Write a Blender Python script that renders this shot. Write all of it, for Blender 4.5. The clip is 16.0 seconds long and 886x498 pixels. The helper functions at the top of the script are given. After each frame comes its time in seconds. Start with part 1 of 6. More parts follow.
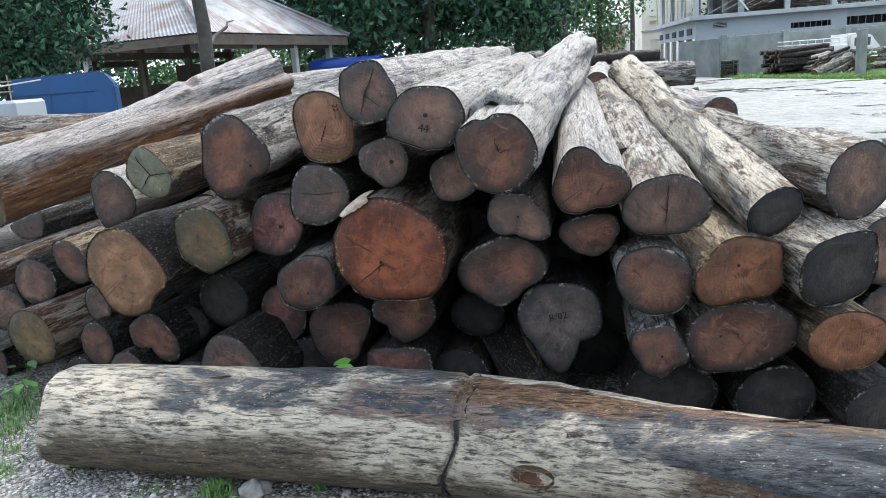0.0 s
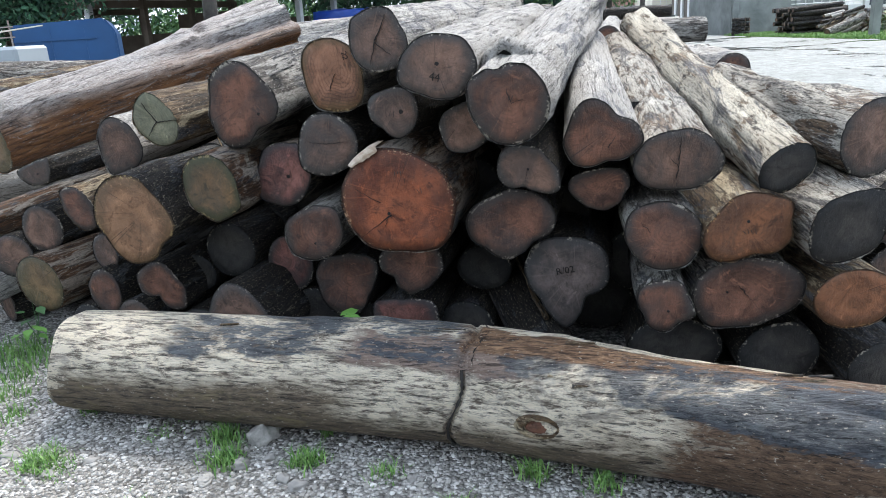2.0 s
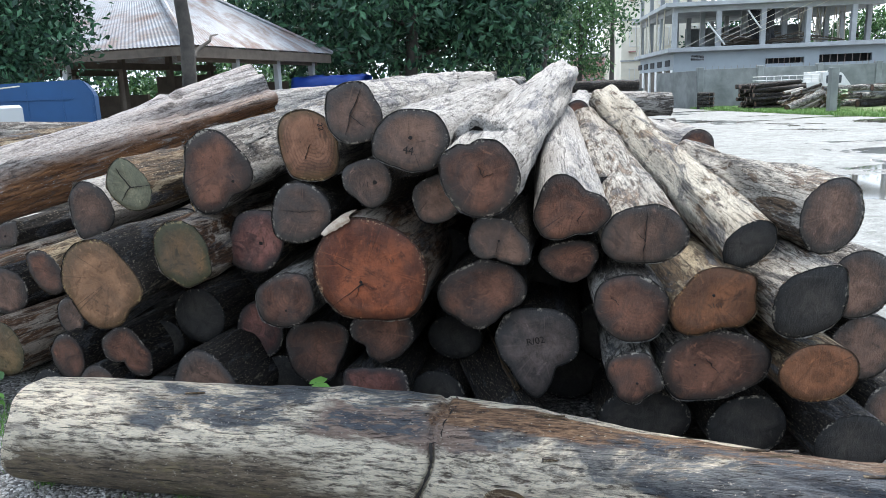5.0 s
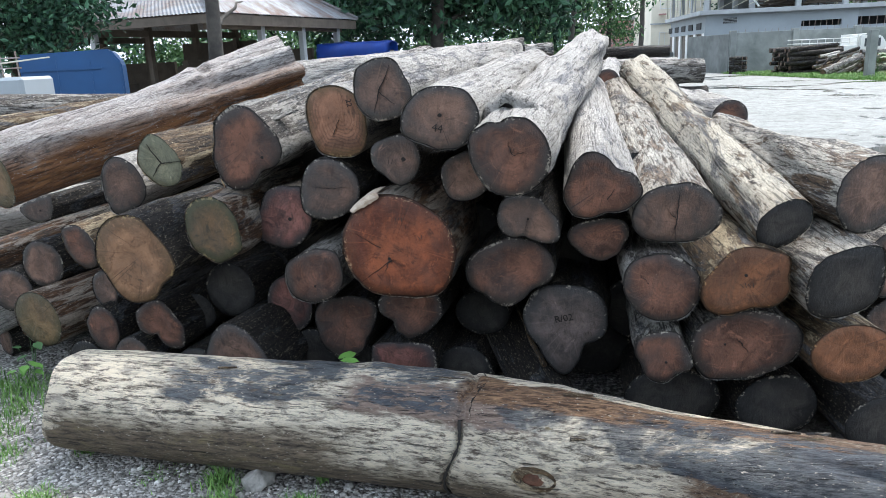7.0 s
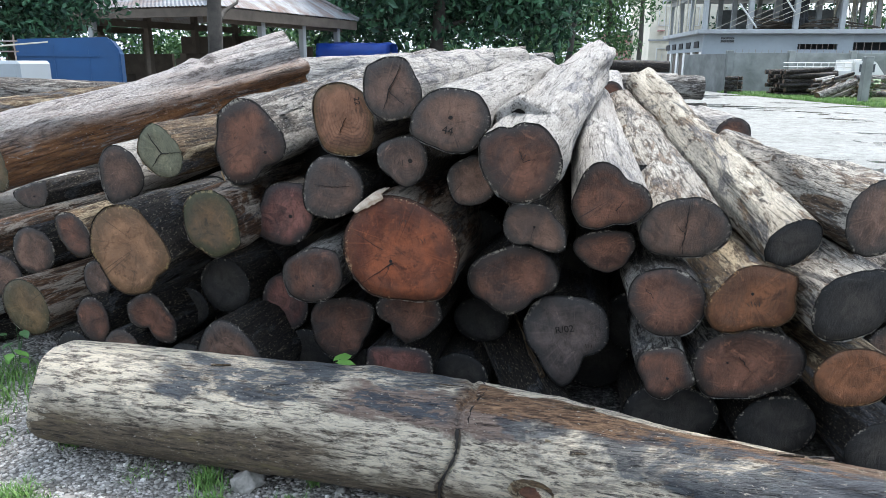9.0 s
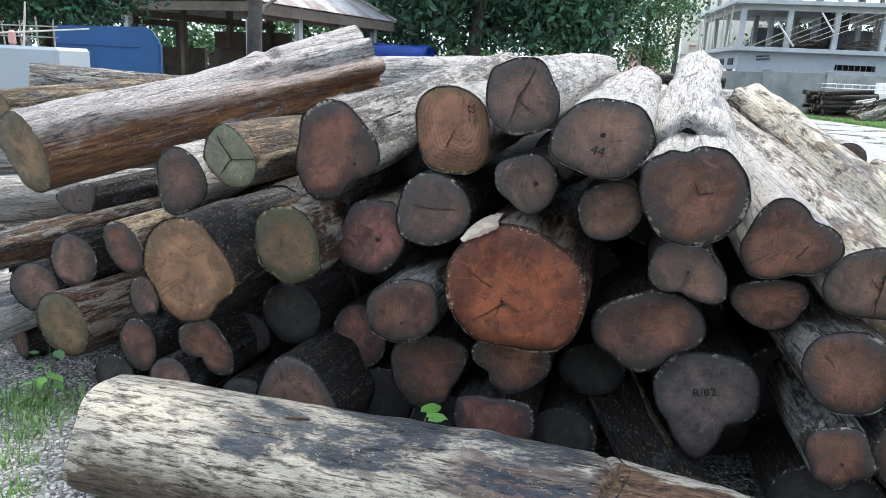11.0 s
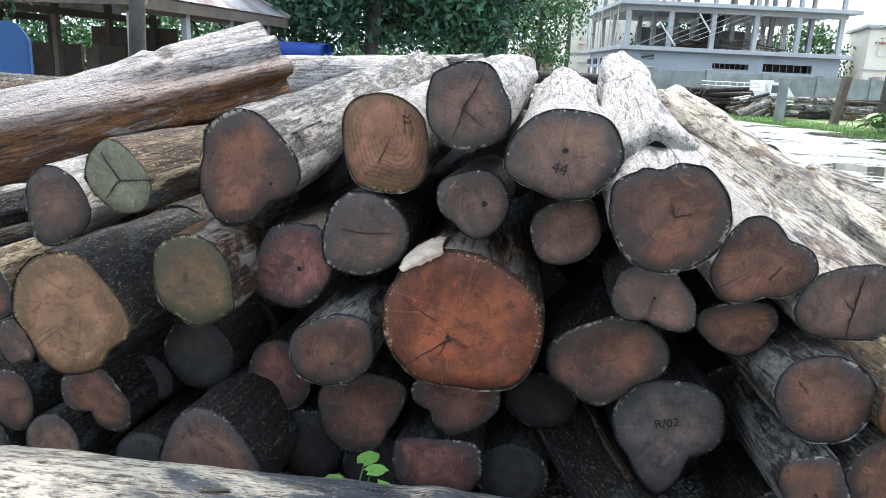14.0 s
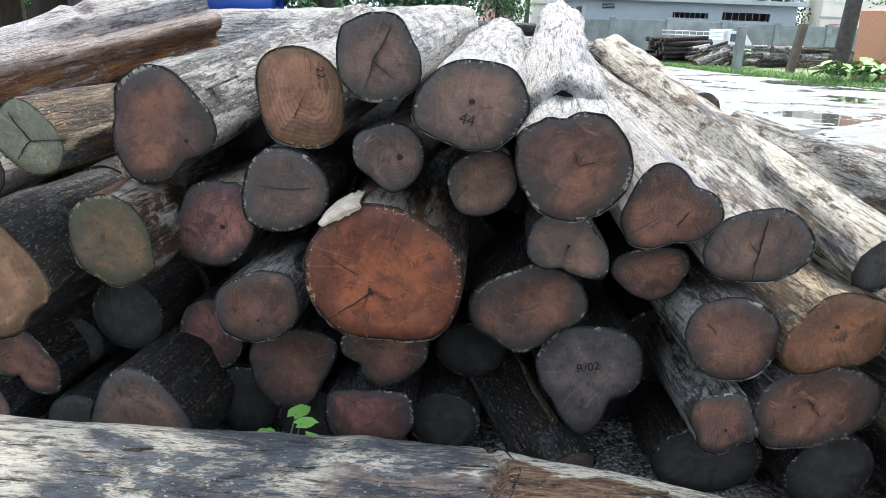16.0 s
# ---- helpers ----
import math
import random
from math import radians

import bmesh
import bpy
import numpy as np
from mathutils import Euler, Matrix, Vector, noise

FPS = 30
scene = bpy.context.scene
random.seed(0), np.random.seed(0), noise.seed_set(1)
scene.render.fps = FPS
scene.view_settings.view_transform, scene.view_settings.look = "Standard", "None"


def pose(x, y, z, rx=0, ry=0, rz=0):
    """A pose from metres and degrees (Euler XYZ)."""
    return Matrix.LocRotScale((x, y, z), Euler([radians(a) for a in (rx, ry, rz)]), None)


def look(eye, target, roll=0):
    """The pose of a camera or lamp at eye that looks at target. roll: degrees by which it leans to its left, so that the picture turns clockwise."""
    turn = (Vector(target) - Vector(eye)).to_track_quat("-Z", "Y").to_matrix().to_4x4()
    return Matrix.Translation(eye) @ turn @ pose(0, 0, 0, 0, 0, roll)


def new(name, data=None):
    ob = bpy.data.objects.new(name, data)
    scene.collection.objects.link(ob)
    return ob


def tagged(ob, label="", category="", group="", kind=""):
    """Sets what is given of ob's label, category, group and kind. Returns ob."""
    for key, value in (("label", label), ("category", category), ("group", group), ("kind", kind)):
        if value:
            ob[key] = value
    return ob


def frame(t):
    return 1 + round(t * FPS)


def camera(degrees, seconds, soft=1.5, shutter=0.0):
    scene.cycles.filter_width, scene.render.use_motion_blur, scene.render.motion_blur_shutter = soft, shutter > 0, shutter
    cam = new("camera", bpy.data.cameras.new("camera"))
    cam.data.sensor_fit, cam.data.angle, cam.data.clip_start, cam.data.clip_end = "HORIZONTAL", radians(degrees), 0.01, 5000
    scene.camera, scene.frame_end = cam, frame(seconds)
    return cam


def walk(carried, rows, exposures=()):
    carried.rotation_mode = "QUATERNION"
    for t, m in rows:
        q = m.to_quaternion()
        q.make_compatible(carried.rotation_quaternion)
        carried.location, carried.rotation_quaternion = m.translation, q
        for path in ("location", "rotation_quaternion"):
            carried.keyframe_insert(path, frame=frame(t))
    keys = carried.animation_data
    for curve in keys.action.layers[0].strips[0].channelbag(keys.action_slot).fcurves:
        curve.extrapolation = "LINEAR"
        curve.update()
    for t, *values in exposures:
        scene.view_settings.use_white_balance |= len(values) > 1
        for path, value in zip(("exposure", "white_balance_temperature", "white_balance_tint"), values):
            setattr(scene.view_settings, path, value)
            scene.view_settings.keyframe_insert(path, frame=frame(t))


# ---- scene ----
cam = camera(63.6, 16.0, soft=0.8)
PATH = [
    (0, (0.301, -0.032, 1.474), (0.095, 1.898, 0.989), -4.4),
    (0.5, (0.311, -0.026, 1.468), (0.078, 1.878, 0.9), -4.5),
    (1, (0.303, -0.04, 1.461), (0.042, 1.856, 0.879), -3.8),
    (1.5, (0.257, -0.039, 1.485), (0.034, 1.866, 0.919), -3.8),
    (2, (0.277, -0.036, 1.454), (0.06, 1.86, 0.855), -3.6),
    (2.5, (0.281, -0.043, 1.466), (0.104, 1.87, 0.909), -3.1),
    (3, (0.288, -0.043, 1.454), (0.109, 1.885, 0.955), -3.8),
    (3.5, (0.297, -0.037, 1.46), (0.093, 1.891, 0.967), -4.2),
    (3.7, (0.299, -0.048, 1.431), (0.117, 1.905, 1.037), -4.0),
    (5.8, (0.265, -0.04, 1.51), (0.104, 1.877, 0.962), -1.3),
    (6, (0.261, -0.03, 1.509), (0.065, 1.856, 0.873), -1.7),
    (6.5, (0.269, -0.03, 1.523), (0.056, 1.875, 0.953), -2.4),
    (7, (0.271, -0.034, 1.524), (0.063, 1.886, 1.003), -2.5),
    (7.5, (0.268, -0.041, 1.53), (0.047, 1.892, 1.067), -2.3),
    (8, (0.272, -0.042, 1.524), (0.092, 1.892, 1.046), -1.6),
    (8.5, (0.26, -0.034, 1.519), (0.08, 1.898, 1.038), -1.1),
    (9, (0.212, 0.002, 1.511), (0.035, 1.928, 1.004), 0.3),
    (9.5, (0.072, 0.082, 1.51), (-0.129, 1.99, 0.944), 1.6),
    (10, (-0.035, 0.158, 1.489), (-0.257, 2.045, 0.862), 3.9),
    (10.2, (-0.054, 0.206, 1.484), (-0.309, 2.096, 0.881), 2.5),
    (12.3, (-0.37, 0.691, 1.503), (-0.514, 2.641, 1.083), 3.0),
    (12.5, (-0.355, 0.701, 1.5), (-0.498, 2.625, 0.975), 1.3),
    (13, (-0.344, 0.712, 1.511), (-0.414, 2.641, 0.989), 2.9),
    (13.5, (-0.333, 0.723, 1.509), (-0.344, 2.644, 0.952), 3.5),
    (14, (-0.324, 0.723, 1.505), (-0.266, 2.661, 1.017), 2.8),
    (14.5, (-0.31, 0.722, 1.506), (-0.167, 2.661, 1.035), 2.0),
    (15, (-0.299, 0.716, 1.508), (-0.134, 2.639, 0.986), 2.8),
    (15.5, (-0.284, 0.726, 1.49), (-0.03, 2.596, 0.828), 3.0),
    (16, (-0.186, 0.7, 1.507), (-0.034, 2.601, 0.904), 2.1),
]
walk(cam, [(t, look(eye, target, roll)) for t, eye, target, roll in PATH],
     exposures=[(0.0, 1.5), (9.0, 1.5), (10.0, 1.52), (12.5, 1.9), (16.0, 1.8)])


# ---- world, sun, exposure ----
world = bpy.data.worlds.new("sky")
scene.world = world
world.use_nodes = True
wn = world.node_tree
sky = wn.nodes.new("ShaderNodeTexSky")
sky.sky_type = "NISHITA"
sky.sun_disc = False
sky.sun_elevation, sky.sun_rotation = math.radians(58), math.radians(20)
sky.air_density, sky.dust_density, sky.ozone_density = 1.0, 4.0, 1.0
soften = wn.nodes.new("ShaderNodeMixRGB")
soften.inputs[0].default_value = 0.62
soften.inputs[2].default_value = (6.6, 7.8, 9.5, 1)
wn.links.new(sky.outputs[0], soften.inputs[1])
wn.links.new(soften.outputs[0], wn.nodes["Background"].inputs[0])
wn.nodes["Background"].inputs[1].default_value = 0.122
sun = new("sun", bpy.data.lights.new("sun", "SUN"))
sun.data.energy, sun.data.angle, sun.data.color = 2.3, math.radians(20), (1.0, 0.98, 0.95)
sun.matrix_world = look((0, 0, 20), (-3.0, -7.5, 8.0))

rng = random.Random(7)


# ---- materials ----
class Nodes:
    """Short hand for one node material."""

    def __init__(self, name):
        self.mat = bpy.data.materials.new(name)
        self.mat.use_nodes = True
        self.t = self.mat.node_tree
        self.bsdf = self.t.nodes["Principled BSDF"]

    def add(self, kind, **props):
        n = self.t.nodes.new(kind)
        for k, v in props.items():
            if k in n.inputs:
                n.inputs[k].default_value = v
        return n

    def link(self, a, b):
        self.t.links.new(a, b)

    def coords(self, scale=(1, 1, 1), kind="Object"):
        tc = self.t.nodes.new("ShaderNodeTexCoord")
        m = self.t.nodes.new("ShaderNodeMapping")
        m.inputs["Scale"].default_value = scale
        self.link(tc.outputs[kind], m.inputs["Vector"])
        return m.outputs[0]

    def shifted(self, scale):
        """Object coordinates moved by the object's own random number."""
        tc = self.t.nodes.new("ShaderNodeTexCoord")
        info = self.t.nodes.new("ShaderNodeObjectInfo")
        mul = self.t.nodes.new("ShaderNodeMath")
        mul.operation = "MULTIPLY"
        mul.inputs[1].default_value = 37.0
        self.link(info.outputs["Random"], mul.inputs[0])
        off = self.t.nodes.new("ShaderNodeVectorMath")
        self.link(tc.outputs["Object"], off.inputs[0])
        self.link(mul.outputs[0], off.inputs[1])
        m = self.t.nodes.new("ShaderNodeMapping")
        m.inputs["Scale"].default_value = scale
        self.link(off.outputs[0], m.inputs["Vector"])
        return m.outputs[0]

    def noise(self, vec, scale, detail=5, rough=0.6, dist=0.0):
        n = self.add("ShaderNodeTexNoise", Scale=scale, Detail=detail, Roughness=rough, Distortion=dist)
        self.link(vec, n.inputs["Vector"])
        return n.outputs["Fac"]

    def ramp(self, fac, stops):
        r = self.t.nodes.new("ShaderNodeValToRGB")
        while len(r.color_ramp.elements) < len(stops):
            r.color_ramp.elements.new(0.5)
        for e, (p, c) in zip(r.color_ramp.elements, stops):
            e.position = p
            e.color = (c, c, c, 1) if isinstance(c, (int, float)) else (*c, 1)
        self.link(fac, r.inputs[0])
        return r.outputs[0]

    def mix(self, fac, a, b, how="MIX"):
        m = self.t.nodes.new("ShaderNodeMixRGB")
        m.blend_type = how
        for value, socket in ((fac, m.inputs[0]), (a, m.inputs[1]), (b, m.inputs[2])):
            if isinstance(value, (int, float)):
                socket.default_value = value if socket == m.inputs[0] else (value, value, value, 1)
            elif isinstance(value, tuple):
                socket.default_value = (*value, 1)
            else:
                self.link(value, socket)
        return m.outputs[0]

    def math(self, op, a, b=0.0):
        m = self.t.nodes.new("ShaderNodeMath")
        m.operation = op
        for value, socket in ((a, m.inputs[0]), (b, m.inputs[1])):
            if isinstance(value, (int, float)):
                socket.default_value = value
            else:
                self.link(value, socket)
        return m.outputs[0]

    def bump(self, height, strength=0.4, distance=0.01):
        b = self.add("ShaderNodeBump", Strength=strength, Distance=distance)
        self.link(height, b.inputs["Height"])
        self.link(b.outputs[0], self.bsdf.inputs["Normal"])

    def done(self, colour, rough=0.8, metal=0.0, spec=0.5):
        for value, name in ((colour, "Base Color"), (rough, "Roughness"), (metal, "Metallic"), (spec, "Specular IOR Level")):
            s = self.bsdf.inputs[name]
            if isinstance(value, (int, float)):
                s.default_value = value
            elif isinstance(value, tuple):
                s.default_value = (*value, 1)
            else:
                self.link(value, s)
        return self.mat


def bark_material(name, pale, mid, dark, share=0.5, stain=(0.03, 0.035, 0.045), rough=0.7, relief=1.0, web=0.5, bleach=None):
    """Weathered log side: long grain along y, ragged worn patches over brown and black bark, streaks, flakes and nicks.
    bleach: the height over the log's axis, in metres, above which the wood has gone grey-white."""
    n = Nodes(name)
    grain = n.noise(n.shifted((34, 4.2, 34)), 1.5, 9, 0.74, 0.4)
    patch = n.noise(n.shifted((8.5, 2.6, 8.5)), 1.0, 10, 0.74, 1.1)
    fine = n.noise(n.shifted((120, 34, 120)), 1.4, 4, 0.72)
    blot = n.noise(n.shifted((7.0, 1.9, 7.0)), 1.0, 9, 0.74, 1.3)
    wash = n.noise(n.shifted((2.6, 1.3, 2.6)), 1.0, 4, 0.55, 0.5)
    base = n.mix(n.ramp(grain, [(0.36, 0), (0.6, 1)]), dark, mid)
    worn = n.ramp(n.math("ADD", n.math("MULTIPLY", patch, 0.75), n.math("MULTIPLY", grain, 0.32)), [(0.66 - 0.28 * share, 0), (0.7 - 0.28 * share, 1)])
    silver = n.mix(n.ramp(fine, [(0.36, 0), (0.54, 1)]), tuple(c * 0.42 for c in pale), pale)
    silver = n.mix(n.ramp(wash, [(0.42, 0.0), (0.6, 0.55)]), silver, tuple(0.45 * a + 0.55 * b for a, b in zip(mid, pale)))
    col = n.mix(worn, base, silver)
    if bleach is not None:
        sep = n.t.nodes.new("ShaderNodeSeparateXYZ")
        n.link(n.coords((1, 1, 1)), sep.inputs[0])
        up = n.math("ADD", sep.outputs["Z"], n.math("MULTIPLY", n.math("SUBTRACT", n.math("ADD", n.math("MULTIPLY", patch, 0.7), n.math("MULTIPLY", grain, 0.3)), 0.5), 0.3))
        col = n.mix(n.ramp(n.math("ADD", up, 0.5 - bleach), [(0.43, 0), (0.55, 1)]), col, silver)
    col = n.mix(n.ramp(blot, [(0.53, 0), (0.59, 0.85)]), col, n.mix(n.ramp(fine, [(0.4, 0), (0.6, 1)]), stain, tuple(0.12 + c for c in stain)))
    # checks that run along the grain, cross-breaks of flaking bark, pale nicks
    lines = n.ramp(n.noise(n.shifted((85, 3.4, 85)), 1.1, 5, 0.7, 0.5), [(0.4, 0.06), (0.45, 1.0)])
    col = n.mix(0.55 + 0.4 * web, col, lines, "MULTIPLY")
    vor = n.add("ShaderNodeTexVoronoi", Scale=1.0)
    vor.feature = "DISTANCE_TO_EDGE"
    warp = n.t.nodes.new("ShaderNodeVectorMath")
    n.link(n.shifted((30, 9, 30)), warp.inputs[0])
    n.link(n.math("MULTIPLY", grain, 2.4), warp.inputs[1])
    n.link(warp.outputs[0], vor.inputs["Vector"])
    split = n.ramp(vor.outputs["Distance"], [(0.0, 0.1), (0.05, 1.0)])
    where = n.ramp(patch, [(0.44, min(1.0, web + 0.25)), (0.56, web * 0.4)])
    col = n.mix(where, col, split, "MULTIPLY")
    nick = n.noise(n.shifted((150, 60, 150)), 1.0, 3, 0.7)
    col = n.mix(n.ramp(nick, [(0.66 - 0.07 * web, 0.0), (0.7 - 0.07 * web, 0.8)]), col, tuple(min(1, c * 1.15) for c in pale))
    col = n.mix(n.ramp(nick, [(0.28 + 0.1 * web, 0.75), (0.34 + 0.1 * web, 0.0)]), col, dark)
    height = n.math("ADD", n.math("ADD", n.math("MULTIPLY", grain, 0.9), n.math("MULTIPLY", lines, 0.35)), n.math("ADD", n.math("MULTIPLY", fine, 0.4), n.math("ADD", n.math("MULTIPLY", n.math("MULTIPLY", split, where), 0.7), n.math("MULTIPLY", worn, 0.25))))
    n.bump(height, relief, 0.028)
    return n.done(col, n.ramp(patch, [(0.3, rough - 0.1), (0.7, rough + 0.15)]), spec=0.28)


def face_material(name, heart, mid, edge, sap=(0.3, 0.27, 0.22), rough=0.55, grime=0.45, rind=0.85, rings=0.3):
    """Sawn end: UV radius 1 at the outline; smooth heart, rings round an off-centre pith, grey film, dark rind, pale nicks."""
    n = Nodes(name)
    uv = n.t.nodes.new("ShaderNodeUVMap")
    info = n.t.nodes.new("ShaderNodeObjectInfo")

    def length(socket):
        ln = n.t.nodes.new("ShaderNodeVectorMath")
        ln.operation = "LENGTH"
        n.link(socket, ln.inputs[0])
        return ln.outputs["Value"]

    radius = length(uv.outputs[0])
    here = n.shifted((1, 1, 1))
    soft = n.noise(here, 3.4, 3, 0.5, 0.5)
    wob = n.noise(here, 7.0, 4, 0.55, 0.6)
    mott = n.noise(here, 13.0, 7, 0.66, 1.3)
    fray = n.noise(here, 75, 4, 0.7)
    grit = n.noise(here, 210, 3, 0.65)
    zone = n.math("ADD", n.math("MULTIPLY", radius, 0.55), n.math("MULTIPLY", n.math("SUBTRACT", n.math("ADD", n.math("MULTIPLY", wob, 0.4), n.math("MULTIPLY", soft, 0.6)), 0.5), 2.1))
    col = n.ramp(zone, [(0.0, mid), (0.16, tuple(min(1, c * 1.3) for c in mid)), (0.34, tuple(0.5 * (a + b) for a, b in zip(heart, mid))), (0.55, heart), (0.75, tuple(0.4 * a + 0.6 * b for a, b in zip(heart, mid)))])
    col = n.mix(n.ramp(mott, [(0.5, 0.0), (0.66, 0.6)]), col, tuple(c * 0.45 for c in heart))
    col = n.mix(n.ramp(mott, [(0.3, 0.6), (0.43, 0.0)]), col, tuple(min(1, c * 1.6) for c in mid))
    # growth rings round the pith
    shift = n.t.nodes.new("ShaderNodeVectorMath")
    off = n.t.nodes.new("ShaderNodeCombineXYZ")
    n.link(n.math("MULTIPLY", n.math("SUBTRACT", info.outputs["Random"], 0.5), 0.5), off.inputs[0])
    off.inputs[1].default_value = -0.12
    n.link(uv.outputs[0], shift.inputs[0])
    n.link(off.outputs[0], shift.inputs[1])
    pith = length(shift.outputs[0])
    wave = n.t.nodes.new("ShaderNodeMath")
    wave.operation = "SINE"
    n.link(n.math("MULTIPLY", n.math("ADD", pith, n.math("MULTIPLY", wob, 0.3)), 62.0), wave.inputs[0])
    ring = n.math("MULTIPLY", n.math("ADD", wave.outputs[0], 1.0), 0.5)
    col = n.mix(n.math("MULTIPLY", n.math("MULTIPLY", n.math("POWER", ring, 3.0), n.ramp(soft, [(0.4, 0.1), (0.6, 1.0)])), rings), col, tuple(c * 0.5 for c in heart))
    # saw strokes and radial rays
    saw = n.noise(n.shifted((19, 19, 5.5)), 2.0, 5, 0.66, 1.4)
    col = n.mix(n.ramp(saw, [(0.56, 0.0), (0.7, 0.22)]), col, tuple(min(1, c * 1.7) for c in mid))
    col = n.mix(n.ramp(saw, [(0.32, 0.2), (0.42, 0.0)]), col, tuple(c * 0.4 for c in heart))
    way = n.t.nodes.new("ShaderNodeVectorMath")
    way.operation = "NORMALIZE"
    n.link(shift.outputs[0], way.inputs[0])
    turn = n.t.nodes.new("ShaderNodeVectorMath")
    n.link(way.outputs[0], turn.inputs[0])
    n.link(info.outputs["Random"], turn.inputs[1])
    ray = n.noise(turn.outputs[0], 9.0, 6, 0.78)
    col = n.mix(n.ramp(ray, [(0.56, 0.0), (0.66, 0.45)]), col, tuple(min(1, c * 1.6) for c in mid))
    col = n.mix(n.ramp(ray, [(0.35, 0.75), (0.39, 0.0)]), col, tuple(c * 0.3 for c in heart))
    scar = n.noise(n.shifted((1, 1, 1)), 8.0, 7, 0.7, 2.2)
    col = n.mix(n.ramp(scar, [(0.6, 0.0), (0.68, 0.65)]), col, tuple(min(1, c * 2.0) for c in mid))
    col = n.mix(n.ramp(scar, [(0.34, 0.7), (0.42, 0.0)]), col, tuple(c * 0.4 for c in heart))
    # grey weathered film
    film = n.noise(here, 5.2, 6, 0.62, 0.9)
    col = n.mix(n.ramp(film, [(0.47, 0.0), (0.66, grime)]), col, tuple(0.35 * c + 0.025 for c in edge))
    # rind: dark outer band of uneven width, then the bark's line and its pale nicks
    out = n.math("ADD", radius, n.math("MULTIPLY", n.math("SUBTRACT", wob, 0.5), 0.6))
    col = n.mix(n.ramp(out, [(0.7, 0.0), (0.92, rind)]), col, edge)
    rim = n.math("ADD", radius, n.math("MULTIPLY", n.math("SUBTRACT", fray, 0.5), 0.07))
    col = n.mix(n.ramp(rim, [(0.94, 0.0), (0.962, 0.9)]), col, tuple(c * 0.3 for c in edge))
    nick = n.math("MULTIPLY", n.ramp(rim, [(0.9, 0.0), (0.955, 1.0)]), n.ramp(n.math("ADD", n.math("MULTIPLY", fray, 0.6), n.math("MULTIPLY", wob, 0.4)), [(0.55, 0.0), (0.59, 0.9)]))
    col = n.mix(nick, col, sap)
    col = n.mix(n.ramp(grit, [(0.68, 0.0), (0.74, 0.4)]), col, (0.34, 0.3, 0.26))
    col = n.mix(n.ramp(grit, [(0.3, 0.5), (0.38, 0.0)]), col, tuple(c * 0.35 for c in heart))
    n.bump(n.math("ADD", n.math("MULTIPLY", saw, 0.6), n.math("ADD", n.math("MULTIPLY", mott, 0.5), n.math("ADD", n.math("MULTIPLY", grit, 0.4), n.math("MULTIPLY", ray, 0.3)))), 0.9, 0.009)
    return n.done(col, n.ramp(mott, [(0.3, rough - 0.1), (0.7, rough + 0.2)]), spec=0.3)


def plain(name, a, b, scale=4.0, rough=0.8, metal=0.0, relief=0.2, detail=6):
    """Two tones of one surface, mixed by noise, with fine relief."""
    n = Nodes(name)
    big = n.noise(n.shifted((1, 1, 1)), scale, detail, 0.62, 0.3)
    small = n.noise(n.shifted((1, 1, 1)), scale * 9, 3, 0.6)
    col = n.mix(n.ramp(big, [(0.34, 0), (0.68, 1)]), a, b)
    col = n.mix(n.math("MULTIPLY", small, 0.35), col, tuple(c * 0.6 for c in a))
    n.bump(small, relief, 0.01)
    return n.done(col, rough, metal)


M = {}
M["bark_pale"] = bark_material("bark_pale", (0.52, 0.49, 0.445), (0.21, 0.17, 0.13), (0.05, 0.04, 0.034), 0.92, stain=(0.09, 0.09, 0.1), web=0.2)
M["bark_grey"] = bark_material("bark_grey", (0.5, 0.47, 0.42), (0.18, 0.155, 0.13), (0.028, 0.024, 0.021), 0.5, web=0.65)
# dark bark, lowered further so that the gaps' shade sits in the colour
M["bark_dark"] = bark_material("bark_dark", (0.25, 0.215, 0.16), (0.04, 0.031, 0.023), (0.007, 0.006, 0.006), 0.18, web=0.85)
M["bark_orange"] = bark_material("bark_orange", (0.46, 0.4, 0.33), (0.2, 0.095, 0.04), (0.035, 0.022, 0.016), 0.5, rough=0.55, web=0.45)
M["bark_patch"] = bark_material("bark_patch", (0.6, 0.555, 0.475), (0.25, 0.165, 0.1), (0.035, 0.028, 0.024), 0.6, stain=(0.03, 0.026, 0.026), web=0.5)
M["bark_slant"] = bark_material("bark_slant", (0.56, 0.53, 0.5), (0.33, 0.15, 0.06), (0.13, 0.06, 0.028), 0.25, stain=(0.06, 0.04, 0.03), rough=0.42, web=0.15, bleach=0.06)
M["bark_long"] = bark_material("bark_long", (0.66, 0.6, 0.48), (0.27, 0.18, 0.1), (0.03, 0.025, 0.022), 0.62, stain=(0.03, 0.03, 0.034), web=0.35)
M["bark_tan"] = bark_material("bark_tan", (0.46, 0.37, 0.24), (0.2, 0.125, 0.062), (0.035, 0.026, 0.018), 0.42)
M["face_big"] = face_material("face_big", (0.1, 0.028, 0.014), (0.225, 0.066, 0.027), (0.08, 0.032, 0.017), sap=(0.42, 0.27, 0.16), rough=0.42, grime=0.4, rind=0.5)
M["face_red"] = face_material("face_red", (0.085, 0.038, 0.032), (0.19, 0.082, 0.064), (0.042, 0.04, 0.04), rough=0.5, grime=0.5)
M["face_brown"] = face_material("face_brown", (0.07, 0.035, 0.024), (0.148, 0.068, 0.043), (0.042, 0.038, 0.035), grime=0.55)
M["face_grey"] = face_material("face_grey", (0.075, 0.05, 0.039), (0.15, 0.088, 0.062), (0.05, 0.047, 0.044), grime=0.55)
